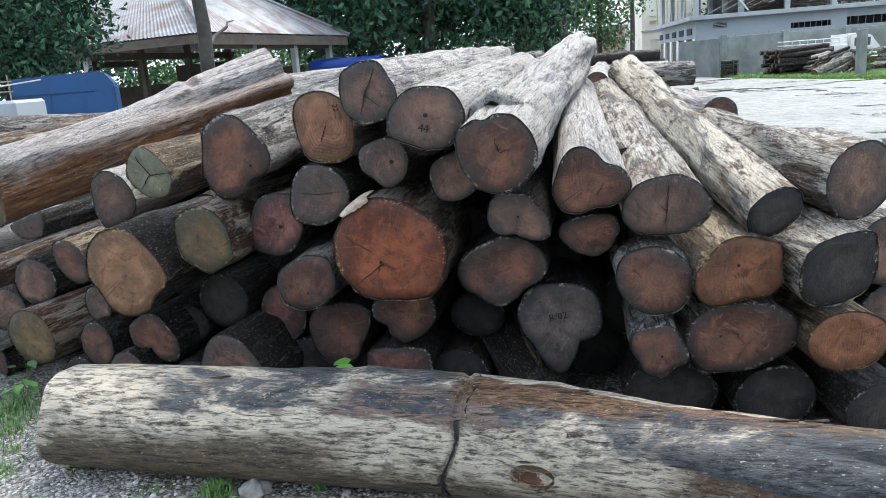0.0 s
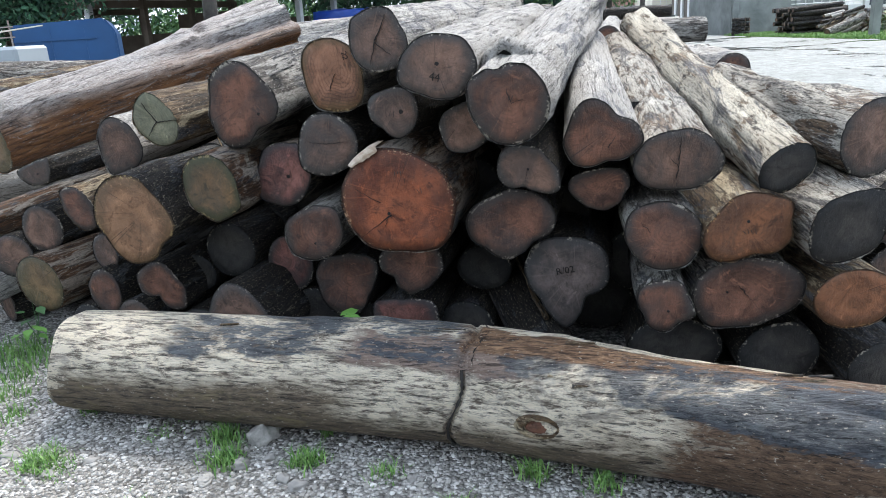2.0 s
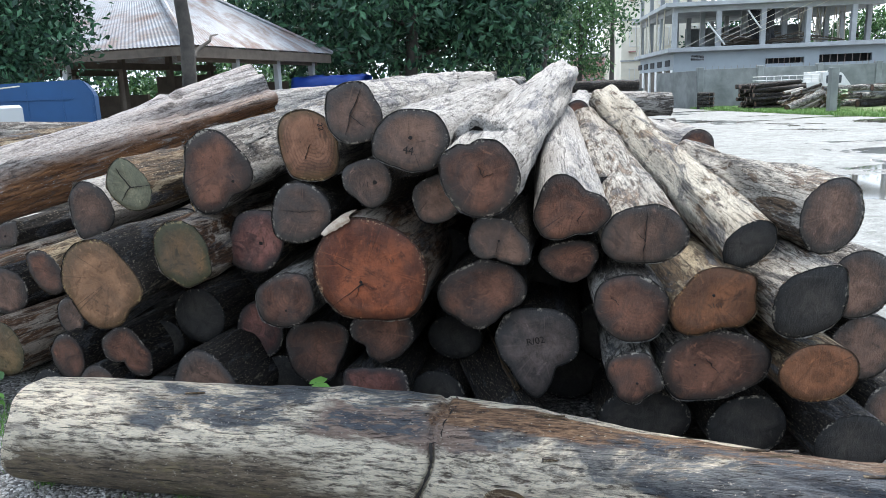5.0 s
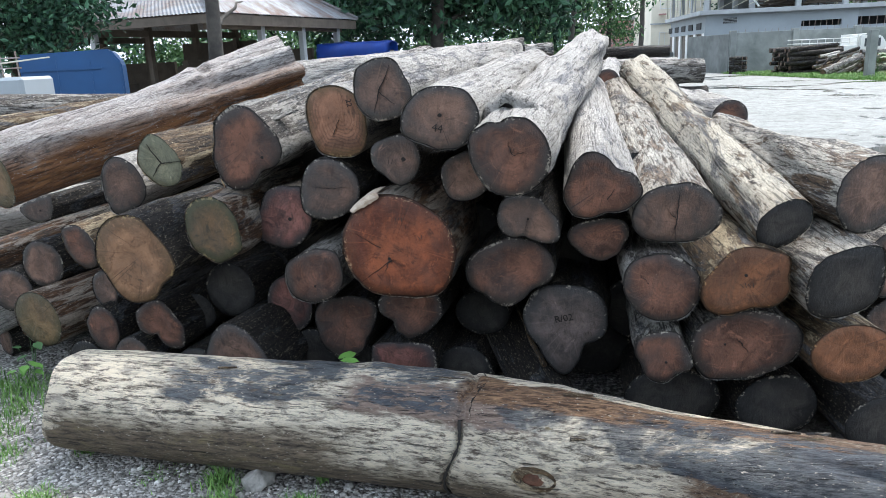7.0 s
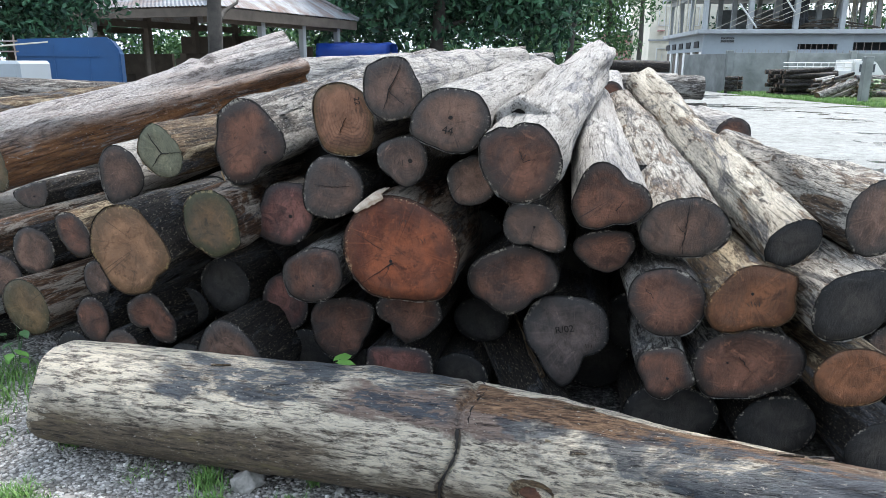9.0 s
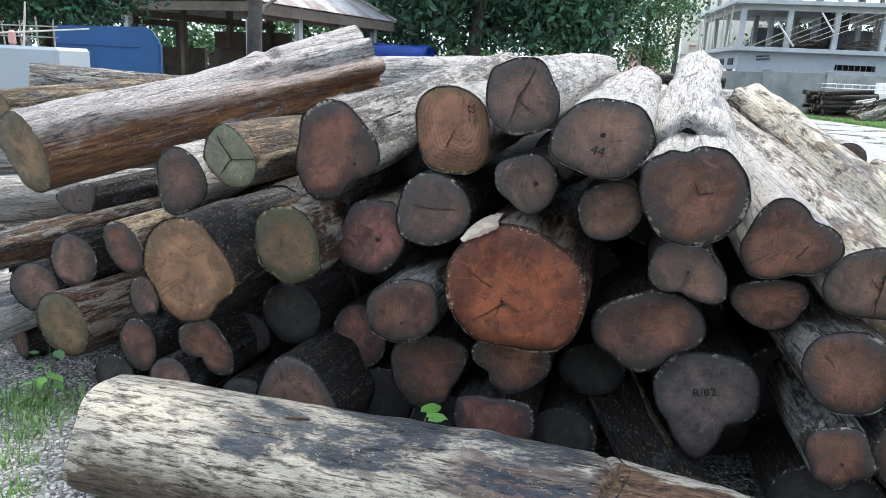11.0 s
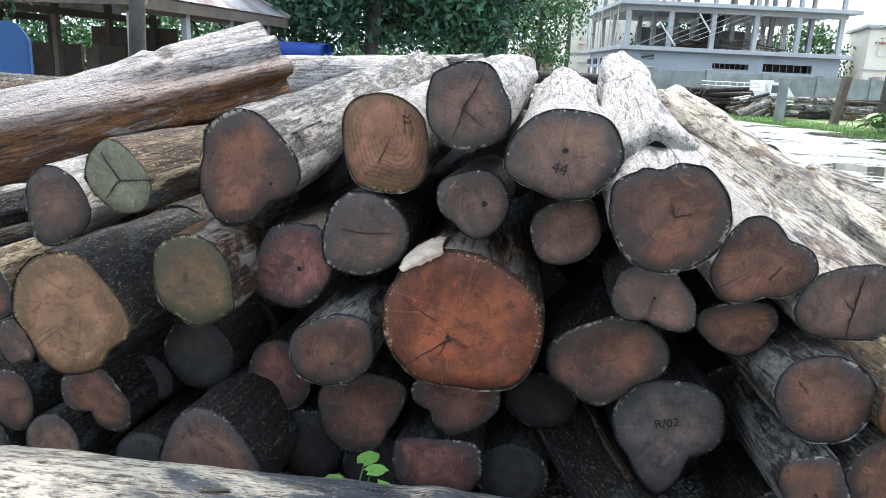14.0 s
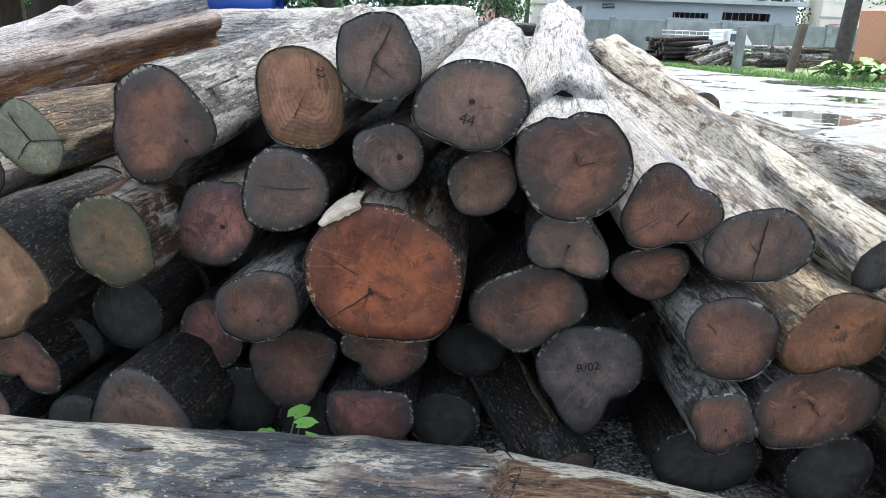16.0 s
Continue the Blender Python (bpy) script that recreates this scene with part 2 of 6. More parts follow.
M["face_slate"] = face_material("face_slate", (0.075, 0.06, 0.054), (0.125, 0.094, 0.082), (0.048, 0.047, 0.047), grime=0.6)
# near-black: own colour of two outer ends, painted gap shade on the deep ones
M["face_dark_and_shade"] = face_material("face_dark_and_shade", (0.018, 0.017, 0.016), (0.036, 0.032, 0.028), (0.014, 0.014, 0.014), grime=0.4)
M["face_tan"] = face_material("face_tan", (0.14, 0.078, 0.043), (0.215, 0.116, 0.063), (0.125, 0.08, 0.04), sap=(0.3, 0.22, 0.1), grime=0.4, rind=0.4)
M["face_ringed"] = face_material("face_ringed", (0.115, 0.056, 0.032), (0.2, 0.096, 0.055), (0.12, 0.08, 0.037), sap=(0.36, 0.27, 0.14), grime=0.3, rind=0.5, rings=0.7)
M["face_olive"] = face_material("face_olive", (0.105, 0.085, 0.046), (0.16, 0.1, 0.05), (0.072, 0.066, 0.04), grime=0.5, rind=0.5)
M["face_orange"] = face_material("face_orange", (0.09, 0.038, 0.02), (0.175, 0.073, 0.034), (0.12, 0.06, 0.027), sap=(0.34, 0.2, 0.09), grime=0.5, rind=0.35)
M["face_moss"] = face_material("face_moss", (0.07, 0.058, 0.03), (0.15, 0.085, 0.038), (0.05, 0.052, 0.028), sap=(0.25, 0.2, 0.1), grime=0.6)
M["face_green"] = face_material("face_green", (0.15, 0.15, 0.1), (0.18, 0.17, 0.11), (0.12, 0.125, 0.08), sap=(0.22, 0.21, 0.14), grime=0.3, rind=0.2)
M["crack"] = plain("crack_dark", (0.012, 0.01, 0.009), (0.02, 0.016, 0.013), 20, 0.95)
M["chip"] = plain("torn_wood", (0.5, 0.36, 0.2), (0.34, 0.22, 0.12), 12, 0.8)


# ---- building helpers ----
def mesh_of(name, bm, material, smooth=False):
    me = bpy.data.meshes.new(name)
    bm.to_mesh(me)
    bm.free()
    if smooth:
        for p in me.polygons:
            p.use_smooth = True
    if material:
        me.materials.append(material)
    return me


def part(name, bm, material, parent, label="", smooth=False):
    """One mesh under a thing or a part."""
    ob = new(name, mesh_of(name, bm, material, smooth))
    ob.parent = parent
    if label:
        tagged(ob, label)
    return ob


def thing(name, m, label, category, group="", kind=""):
    ob = new(name)
    ob.empty_display_size = 0.05
    ob.matrix_world = m
    return tagged(ob, label, category, group, kind)


def box(bm, lo, hi, bevel=0.0, m=None):
    """A box between two corners, with its edges taken off."""
    r = bmesh.ops.create_cube(bm, size=1.0)
    c = [(l + h) / 2 for l, h in zip(lo, hi)]
    s = [max(h - l, 1e-4) for l, h in zip(lo, hi)]
    for v in r["verts"]:
        v.co = Vector((c[0] + v.co.x * s[0], c[1] + v.co.y * s[1], c[2] + v.co.z * s[2]))
    if bevel:
        edges = list({e for v in r["verts"] for e in v.link_edges})
        res = bmesh.ops.bevel(bm, geom=edges, offset=bevel, segments=1, affect="EDGES", profile=0.5)
        verts = list({v for f in res["faces"] for v in f.verts} | {v for v in r["verts"] if v.is_valid})
    else:
        verts = r["verts"]
    if m is not None:
        bmesh.ops.transform(bm, matrix=m, verts=verts, space=Matrix())
    return verts


def box_bm(lo, hi, bevel=0.0):
    bm = bmesh.new()
    box(bm, lo, hi, bevel)
    return bm


def rod(bm, a, b, r0, r1=None, n=8, wobble=0.0, steps=1, seed=0, caps=True):
    """A tapered round bar from a to b, that may wander."""
    r1 = r0 if r1 is None else r1
    a, b = Vector(a), Vector(b)
    d = (b - a).normalized()
    u = d.orthogonal().normalized()
    w = d.cross(u)
    rr = random.Random(seed)
    rings = []
    for i in range(steps + 1):
        s = i / steps
        off = Vector((rr.uniform(-1, 1), rr.uniform(-1, 1), rr.uniform(-1, 1))) * wobble * (0 < i < steps or wobble == 0)
        c = a.lerp(b, s) + off
        r = r0 + (r1 - r0) * s
        rings.append([bm.verts.new(c + (u * math.cos(k * 2 * math.pi / n) + w * math.sin(k * 2 * math.pi / n)) * r) for k in range(n)])
    for p, q in zip(rings, rings[1:]):
        for k in range(n):
            bm.faces.new((p[k], p[(k + 1) % n], q[(k + 1) % n], q[k]))
    if caps:
        bm.faces.new(rings[0][::-1])
        bm.faces.new(rings[-1])


def rod_bm(*a, **k):
    bm = bmesh.new()
    rod(bm, *a, **k)
    return bm


# ---- logs ----
def outline(a, b, rot, lobes, k):
    """Radius of a log's section at the angle k (radians, 0 to the right, turning up)."""
    q = k - math.radians(rot)
    r = 1.0 / math.sqrt((math.cos(q) / a) ** 2 + (math.sin(q) / b) ** 2)
    for at, amount, width in lobes:
        d = (math.degrees(k) - at + 180) % 360 - 180
        r *= 1 + amount * math.exp(-(d / width) ** 2)
    return r


def log(place, a, b, yaw=9.0, rise=0.0, length=3.2, bark="bark_grey", face="face_brown", rot=0.0, lobes=(), taper=0.05, seed=0, lump=0.035,
        cracks=(), hole=None, label="", name="log", bend=0.0, far_face=True, rings=(), around=56, flute=0.0, skew=0.0):
    """A felled log whose sawn end stands at place; it runs off along yaw (degrees to the right of +y) and rise."""
    root = thing(name, pose(*place, rise, 0, -yaw), label or "felled log with a sawn end in the stack", "log", "stacked logs")
    rr = random.Random(seed * 13 + 5)
    waves = [(rr.choice((2, 3, 4, 5, 7)), rr.uniform(0.5, 5.5), rr.uniform(0, 6.28), rr.uniform(0.3, 1.0)) for _ in range(9)]
    fine = [(rr.choice((7, 9, 11, 13, 16)), rr.uniform(8, 26), rr.uniform(0, 6.28)) for _ in range(6)]
    edge = [(f, rr.uniform(0, 6.28), rr.uniform(0.4, 1.0) / f ** 0.8) for f in (3, 4, 5, 6, 8, 11, 15)]
    n, m = around, max(14, int(length / 0.048))

    def section(k, s):
        y = s * length
        r = outline(a, b, rot, lobes, k) * (1 + 0.012 * sum(w * math.sin(f * k + q) for f, q, w in edge))
        mean = (a + b) / 2
        blend = min(1.0, y / 0.7)
        r = r * (1 - 0.6 * blend) + mean * 0.6 * blend
        g = sum(w * math.sin(f * k + q * y + p) for f, q, p, w in waves) * lump * 0.55 * min(1, y / 0.3)
        g += sum(math.sin(f * k + q * y + p) for f, q, p in fine) * lump * 0.09 * min(1, 0.3 + y / 0.1)
        for at, amount, width in rings:
            g += amount * math.exp(-((y - at) / width) ** 2)
        g += flute * max(0.0, s - 0.45) * (math.sin(7 * k + 0.6 * y) + 0.6 * math.sin(4 * k + 1.0))
        return r * (1 + g) * (1 - taper * y)

    bm = bmesh.new()
    loops = []
    for i in range(m + 1):
        s = i / m
        row = []
        for j in range(n):
            k = 2 * math.pi * j / n
            r = section(k, s)
            r *= 1 + (0.05 * noise.noise(Vector((math.cos(k) * 1.4, s * length * 2.2, math.sin(k) * 1.4 + seed))) + 0.03 * noise.noise(Vector((math.cos(k) * 4, s * length * 7, math.sin(k) * 4 + seed))) + 0.022 * noise.noise(Vector((math.cos(k) * 11, s * length * 12, math.sin(k) * 11 + seed)))) * min(1.0, s * length / 0.12)
            y = s * length + skew * r * math.cos(k) * max(0.0, 1 - s * length / 0.45)
            if i == 0:
                # the bark stands a little proud of the saw cut, and is torn
                y -= 0.012 * max(0.0, noise.noise(Vector((math.cos(k) * 9, math.sin(k) * 9, seed * 3.1))) + 0.12)
                r *= 1.004 + 0.02 * max(0.0, noise.noise(Vector((math.cos(k) * 13, seed * 1.7, math.sin(k) * 13))))
            row.append(bm.verts.new((r * math.cos(k) + bend * s * s * length, y, r * math.sin(k))))
        loops.append(row)
    for p, q in zip(loops, loops[1:]):
        for j in range(n):
            bm.faces.new((p[j], p[(j + 1) % n], q[(j + 1) % n], q[j]))
    part("bark", bm, M[bark], root, smooth=True)

    def cap(s, y0, sign, title):
        bm = bmesh.new()
        uv = bm.loops.layers.uv.new("radius")
        where = {}
        rows = []
        for f, dy in ((1.0, 0.005), (0.985, 0.0), (0.7, -0.002), (0.36, 0.0)):
            row = []
            for j in range(n):
                k = 2 * math.pi * j / n
                r = section(k, s) * f
                v = bm.verts.new((r * math.cos(k) + bend * s * s * length, y0 + (skew * r * math.cos(k) if s == 0 else 0) + dy * sign, r * math.sin(k)))
                where[v] = (f * math.cos(k), f * math.sin(k))
                row.append(v)
            rows.append(row)
        mid = bm.verts.new((bend * s * s * length, y0, 0))
        where[mid] = (0, 0)
        for p, q in zip(rows, rows[1:]):
            for j in range(n):
                bm.faces.new((p[j], q[j], q[(j + 1) % n], p[(j + 1) % n])[::int(sign) or 1])
        for j in range(n):
            bm.faces.new((rows[-1][j], mid, rows[-1][(j + 1) % n])[::int(sign) or 1])
        for f in bm.faces:
            for lp in f.loops:
                lp[uv].uv = where[lp.vert]
        bmesh.ops.recalc_face_normals(bm, faces=bm.faces)
        return part(title, bm, M[face], root, smooth=True)

    front = cap(0.0, 0.0, 1.0, "cut_face")
    if far_face:
        cap(1.0, length, -1.0, "far_cut_face")
    for at, reach, x0, z0, wide in cracks:
        # a split from (x0, z0) along the angle, as shares of the radius
        bm = bmesh.new()
        k = math.radians(at)
        r = outline(a, b, rot, lobes, k)
        o = Vector((x0 * a, 0, z0 * b))
        d = Vector((math.cos(k), 0, math.sin(k)))
        w = Vector((-d.z, 0, d.x))
        steps = 14
        drift = 0.0
        rows = []
        for i in range(steps + 1):
            s = i / steps
            drift += rr.uniform(-1, 1) * 0.0022
            c = o + d * (r * reach * s) + w * drift
            h = wide * 0.5 * (1 - 0.8 * s) * rr.uniform(0.5, 1.5)
            c.y = -0.0045 + skew * c.x
            rows.append((bm.verts.new(c + w * h), bm.verts.new(c - w * h), bm.verts.new(c + Vector((0, 0.012, 0)))))
        for p, q in zip(rows, rows[1:]):
            bm.faces.new((p[0], p[1], q[1], q[0]))
            bm.faces.new((p[1], p[2], q[2], q[1]))
            bm.faces.new((p[2], p[0], q[0], q[2]))
        part("split", bm, M["crack"], root, "dark open drying split")
    if hole:
        x, z, r = hole
        r *= 0.7
        bm = bmesh.new()
        hn = 12
        o1, o2 = [], []
        for j in range(hn):
            k = 2 * math.pi * j / hn
            q = r * rr.uniform(0.85, 1.2)
            o1.append(bm.verts.new((x * a + q * math.cos(k), -0.005 + skew * x * a, z * b + q * math.sin(k))))
            o2.append(bm.verts.new((x * a + q * 0.6 * math.cos(k), 0.01 + skew * x * a, z * b + q * 0.6 * math.sin(k))))
        for j in range(hn):
            bm.faces.new((o1[j], o1[(j + 1) % hn], o2[(j + 1) % hn], o2[j]))
        bm.faces.new(o1)
        part("pith_hole", bm, M["crack"], root, "small dark hole")
    return root


# ---- the ground ----
def ground_height(x, y):
    return 0.012 * math.sin(1.7 * x + 0.4) * math.cos(1.3 * y) + 0.008 * math.sin(4.1 * x - 2.2 * y)


def grid_sheet(xs, ys, height, near=None):
    bm = bmesh.new()
    rows = [[bm.verts.new((x, y, height(x, y))) for x in xs] for y in ys]
    for p, q in zip(rows, rows[1:]):
        for i in range(len(xs) - 1):
            bm.faces.new((p[i], p[i + 1], q[i + 1], q[i]))
    return bm


def spaced(lo, hi, fine_lo, fine_hi, step, coarse):
    out, x = [], lo
    while x < hi:
        out.append(x)
        if fine_lo <= x < fine_hi:
            x += step
        else:
            gap = (fine_lo - x) if x < fine_lo else (x - fine_hi + step)
            x += max(step, min(coarse, 0.25 * abs(gap) + step))
    return out + [hi]


def ground_material():
    n = Nodes("gravel_ground")
    c = n.coords((1, 1, 1))
    vor = n.add("ShaderNodeTexVoronoi", Scale=72.0)
    n.link(c, vor.inputs["Vector"])
    vor2 = n.add("ShaderNodeTexVoronoi", Scale=115.0)
    n.link(c, vor2.inputs["Vector"])
    tone = n.t.nodes.new("ShaderNodeSeparateColor")
    n.link(vor.outputs["Color"], tone.inputs[0])
    soil = n.noise(c, 1.1, 6, 0.65, 0.3)
    damp = n.noise(c, 0.45, 4, 0.6)
    col = n.ramp(tone.outputs[0], [(0.0, (0.12, 0.11, 0.097)), (0.5, (0.38, 0.36, 0.325)), (1.0, (0.74, 0.71, 0.66))])
    gap = n.ramp(vor.outputs["Distance"], [(0.0, 1.0), (0.55, 0.55), (0.8, 0.2)])
    col = n.mix(0.8, col, gap, "MULTIPLY")
    col = n.mix(n.ramp(n.noise(c, 9.0, 7, 0.7, 0.5), [(0.52, 0.0), (0.64, 0.55)]), col, (0.1, 0.09, 0.075))
    col = n.mix(n.ramp(soil, [(0.52, 0.0), (0.64, 0.8)]), col, (0.09, 0.08, 0.065))
    col = n.mix(n.ramp(damp, [(0.55, 0.0), (0.7, 0.5)]), col, (0.14, 0.13, 0.115))
    h = n.math("ADD", n.math("MULTIPLY", vor.outputs["Distance"], -1.0), n.math("MULTIPLY", vor2.outputs["Distance"], -0.35))
    n.bump(h, 0.9, 0.02)
    return n.done(col, 0.85)


M["ground"] = ground_material()
bm = grid_sheet(spaced(-900, 900, -4, 4, 0.12, 60), spaced(-300, 1500, -1, 6, 0.12, 60), ground_height)
ground = tagged(new("ground", mesh_of("ground", bm, M["ground"], True)), "grey gravel yard with soil between the stones", "ground", kind="structure")


# ---- the stack of logs ----
FACE = "face_brown"
log((-0.22, 2.631, 1.412), 0.115, 0.117, 10, 2, 2.7, "bark_pale", "face_grey", seed=1, lobes=[(30, -0.093, 18), (330, 0.092, 18), (140, 0.071, 12), (280, -0.049, 18), (180, -0.038, 18), (70, 0.04, 12)], lump=0.05,
    cracks=[(62, 0.85, -0.1, 0.0, 0.004), (250, 0.7, -0.1, 0.0, 0.003), (-38, 0.6, -0.1, -0.05, 0.003)], rings=[(1.0, 0.1, 0.15), (1.6, 0.1, 0.18), (2.2, 0.08, 0.12)],
    label="pale weathered log with a three-way split in its brown end")
ringed = log((-0.445, 2.81, 1.285), 0.130, 0.146, 11, 3, 2.9, "bark_pale", "face_ringed", seed=2, lobes=[(315, 0.127, 26), (135, 0.125, 26), (235, 0.063, 12), (270, -0.04, 18), (185, -0.039, 18), (40, 0.035, 12)], cracks=[(70, 0.45, -0.1, -0.35, 0.002)],
    label="pale log with a tan ringed end on the top row")
triangular = log((-0.866, 2.874, 1.185), 0.153, 0.182, 11, 6, 2.6, "bark_grey", FACE, seed=3, lobes=[(300, -0.295, 26), (165, -0.160, 26), (240, 0.131, 18), (355, 0.107, 26), (50, -0.073, 18), (115, -0.041, 12)],
    skew=0.12, hole=(0.5, -0.22, 0.009), rings=[(1.7, -0.06, 0.03)], label="grey-barked log with a rounded triangular red-brown end")
green = log((-1.257, 2.902, 1.137), 0.096, 0.119, 26, 4, 1.9, "bark_tan", "face_green", seed=4, skew=0.42, lobes=[(45, -0.19, 38), (235, -0.144, 38), (305, 0.068, 18), (100, 0.067, 12), (150, -0.033, 12), (65, -0.024, 18)],
    cracks=[(5, 0.95, 0.1, -0.05, 0.004), (118, 0.85, 0.1, -0.05, 0.003), (228, 0.8, 0.1, -0.05, 0.003)], label="peeled tan log with a greenish three-way split end")
log((-1.512, 3.02, 1.014), 0.096, 0.140, 8, 3, 2.2, "bark_pale", "face_grey", seed=5, lobes=[(285, -0.169, 18), (180, -0.097, 38), (70, -0.077, 18), (245, 0.088, 12), (350, 0.072, 26), (40, -0.023, 12)], skew=0.25, label="pale log with a dark damp end")
wide = log((0.009, 2.45, 1.317), 0.143, 0.111, 10, 3, 2.2, "bark_pale", "face_grey", seed=6, lobes=[(200, 0.091, 12), (150, -0.062, 26), (240, -0.083, 18), (45, 0.069, 18), (340, -0.041, 18), (300, 0.042, 12)], hole=(0.02, 0.1, 0.01), lump=0.05,
    rings=[(0.45, -0.08, 0.03), (1.2, 0.1, 0.12)], label="pale log with a wide greyish oval end on the top row")
holed = log((-0.187, 2.67, 1.151), 0.102, 0.098, 9, -2, 3.0, "bark_dark", "face_grey", seed=7, lobes=[(230, -0.177, 26), (100, -0.101, 26), (155, 0.08, 18), (280, 0.07, 18), (0, -0.043, 38), (125, -0.032, 12)], hole=(0.3, -0.02, 0.012), lump=0.05, label="thin dark log with a hole in its end")
log((0.077, 2.679, 1.076), 0.101, 0.098, 9, -2, 3.0, "bark_dark", "face_grey", seed=8, lobes=[(115, -0.099, 26), (50, 0.103, 18), (315, -0.066, 38), (235, 0.082, 18), (285, -0.023, 12), (195, -0.021, 12)], label="dark round log set back in the stack")
tall = log((0.247, 2.346, 1.193), 0.133, 0.131, 11.3, 7.3, 2.72, "bark_pale", FACE, seed=9, lobes=[(105, -0.132, 12), (150, 0.088, 12), (205, -0.05, 26), (270, 0.021, 26), (60, 0.03, 12), (90, -0.022, 12)], lump=0.085, taper=0.05,
    cracks=[(110, 0.4, 0.1, 0.05, 0.002), (20, 0.3, 0.1, 0.0, 0.002)], rings=[(0.1, 0.1, 0.12), (1.5, 0.06, 0.15), (2.1, 0.1, 0.2)], label="long pale log tilted up over the top of the stack")
log((0.564, 2.51, 1.05), 0.141, 0.124, 4, 6, 2.3, "bark_pale", FACE, seed=10, lobes=[(50, -0.290, 26), (285, -0.224, 26), (165, -0.160, 26), (110, 0.112, 18), (350, 0.083, 12), (230, 0.060, 12)],
    cracks=[(60, 0.5, 0.2, -0.35, 0.003)], label="pale log with a three-cornered brown end")
log((0.834, 2.517, 0.947), 0.159, 0.115, 2, 7, 2.3, "bark_patch", "face_grey", seed=11, lump=0.06, lobes=[(165, -0.052, 18), (270, -0.051, 26), (215, 0.045, 18), (70, 0.051, 18), (25, -0.041, 12), (105, -0.025, 18)],
    cracks=[(92, 0.95, 0.02, -0.2, 0.004), (268, 0.7, 0.02, -0.2, 0.003), (140, 0.35, 0.02, -0.2, 0.003)], label="pale log with a wide flat end split from top to bottom")
log((-0.501, 2.812, 1.012), 0.135, 0.130, 9, -1, 3.0, "bark_dark", "face_grey", seed=12, lobes=[(225, 0.117, 18), (165, -0.098, 26), (295, -0.085, 26), (5, 0.034, 26), (110, 0.035, 18), (210, 0.023, 12)], cracks=[(175, 0.6, -0.0, 0.05, 0.002), (3, 0.6, 0.0, 0.05, 0.002)],
    label="dark barked log with a grey-brown end")
log((-0.737, 2.92, 0.877), 0.144, 0.143, 10, -1, 3.0, "bark_dark", "face_red", seed=13, lobes=[(155, -0.176, 26), (325, -0.105, 38), (215, 0.094, 18), (55, 0.115, 12), (25, -0.053, 18), (105, -0.03, 26)], hole=(0.2, -0.05, 0.012),
    label="dark barked log with a reddish end and a small hole")
log((-0.999, 2.773, 0.858), 0.119, 0.151, 11, 3, 2.8, "bark_orange", "face_moss", seed=14, skew=0.16, lobes=[(245, -0.127, 18), (325, 0.131, 12), (35, -0.059, 38), (140, 0.063, 26), (285, -0.052, 12), (90, -0.02, 18)], label="peeled orange-brown log with a mossy olive end")
log((-1.386, 2.799, 0.728), 0.170, 0.204, 13, 4, 2.2, "bark_dark", "face_tan", seed=15, skew=0.26, lobes=[(210, -0.155, 26), (40, -0.13, 26), (310, -0.144, 18), (345, 0.058, 12), (160, -0.034, 18), (255, 0.033, 12)],
    label="thick grey log with a broad tan end")
log((-1.71, 2.935, 0.757), 0.078, 0.109, 15, 3, 2.2, "bark_tan", FACE, seed=16, lobes=[(225, -0.174, 38), (50, -0.15, 38), (130, 0.211, 18), (310, 0.149, 26), (255, -0.057, 12), (80, -0.051, 12)], skew=0.25, label="slim tan log with a brown end")
log((-2.171, 3.291, 0.573), 0.107, 0.127, 16, 2, 2.2, "bark_dark", "face_grey", seed=17, lobes=[(70, -0.042, 12), (160, -0.034, 18), (110, 0.029, 12), (350, -0.025, 12), (20, 0.025, 12), (280, -0.019, 12)], skew=0.3, label="dark log with a damp black-brown end")
smooth_end = log((-0.59, 2.799, 0.645), 0.138, 0.127, 10, 2, 2.8, "bark_grey", FACE, seed=18, lobes=[(125, -0.159, 26), (45, 0.168, 18), (320, -0.09, 38), (220, 0.101, 26), (280, -0.043, 12), (95, -0.042, 12)], hole=(0.0, -0.35, 0.007), label="round log with a smooth brown end")
big = log((-0.201, 2.67, 0.794), 0.237, 0.213, 9, 1, 3.2, "bark_orange", "face_big", seed=19, lobes=[(115, 0.075, 26), (315, 0.087, 18), (270, -0.051, 18), (55, -0.04, 18), (235, 0.036, 12), (155, 0.016, 12)], around=64,
    cracks=[(212, 0.75, -0.12, -0.22, 0.005), (150, 0.5, -0.3, 0.0, 0.002), (255, 0.2, -0.2, -0.3, 0.003)], hole=(-0.16, -0.2, 0.01), label="very thick log with a broad red sawn end")
log((0.311, 2.56, 0.926), 0.116, 0.093, 8, 1, 3.0, "bark_dark", "face_grey", seed=20, lobes=[(255, -0.318, 26), (325, 0.253, 18), (30, -0.209, 26), (135, 0.142, 26), (310, 0.040, 12), (285, -0.051, 12)], hole=(0, 0.05, 0.006), cracks=[(268, 0.6, 0, 0, 0.0015)],
    label="dark log with a squarish grey end")
log((0.238, 2.691, 0.693), 0.185, 0.148, 8, 0, 3.0, "bark_dark", FACE, seed=21, lobes=[(320, -0.284, 26), (125, -0.190, 38), (225, -0.093, 12), (265, 0.048, 12), (290, -0.050, 12), (70, -0.045, 12)], lump=0.05,
    label="thick dark log with a scalloped outline and a red-brown heart")
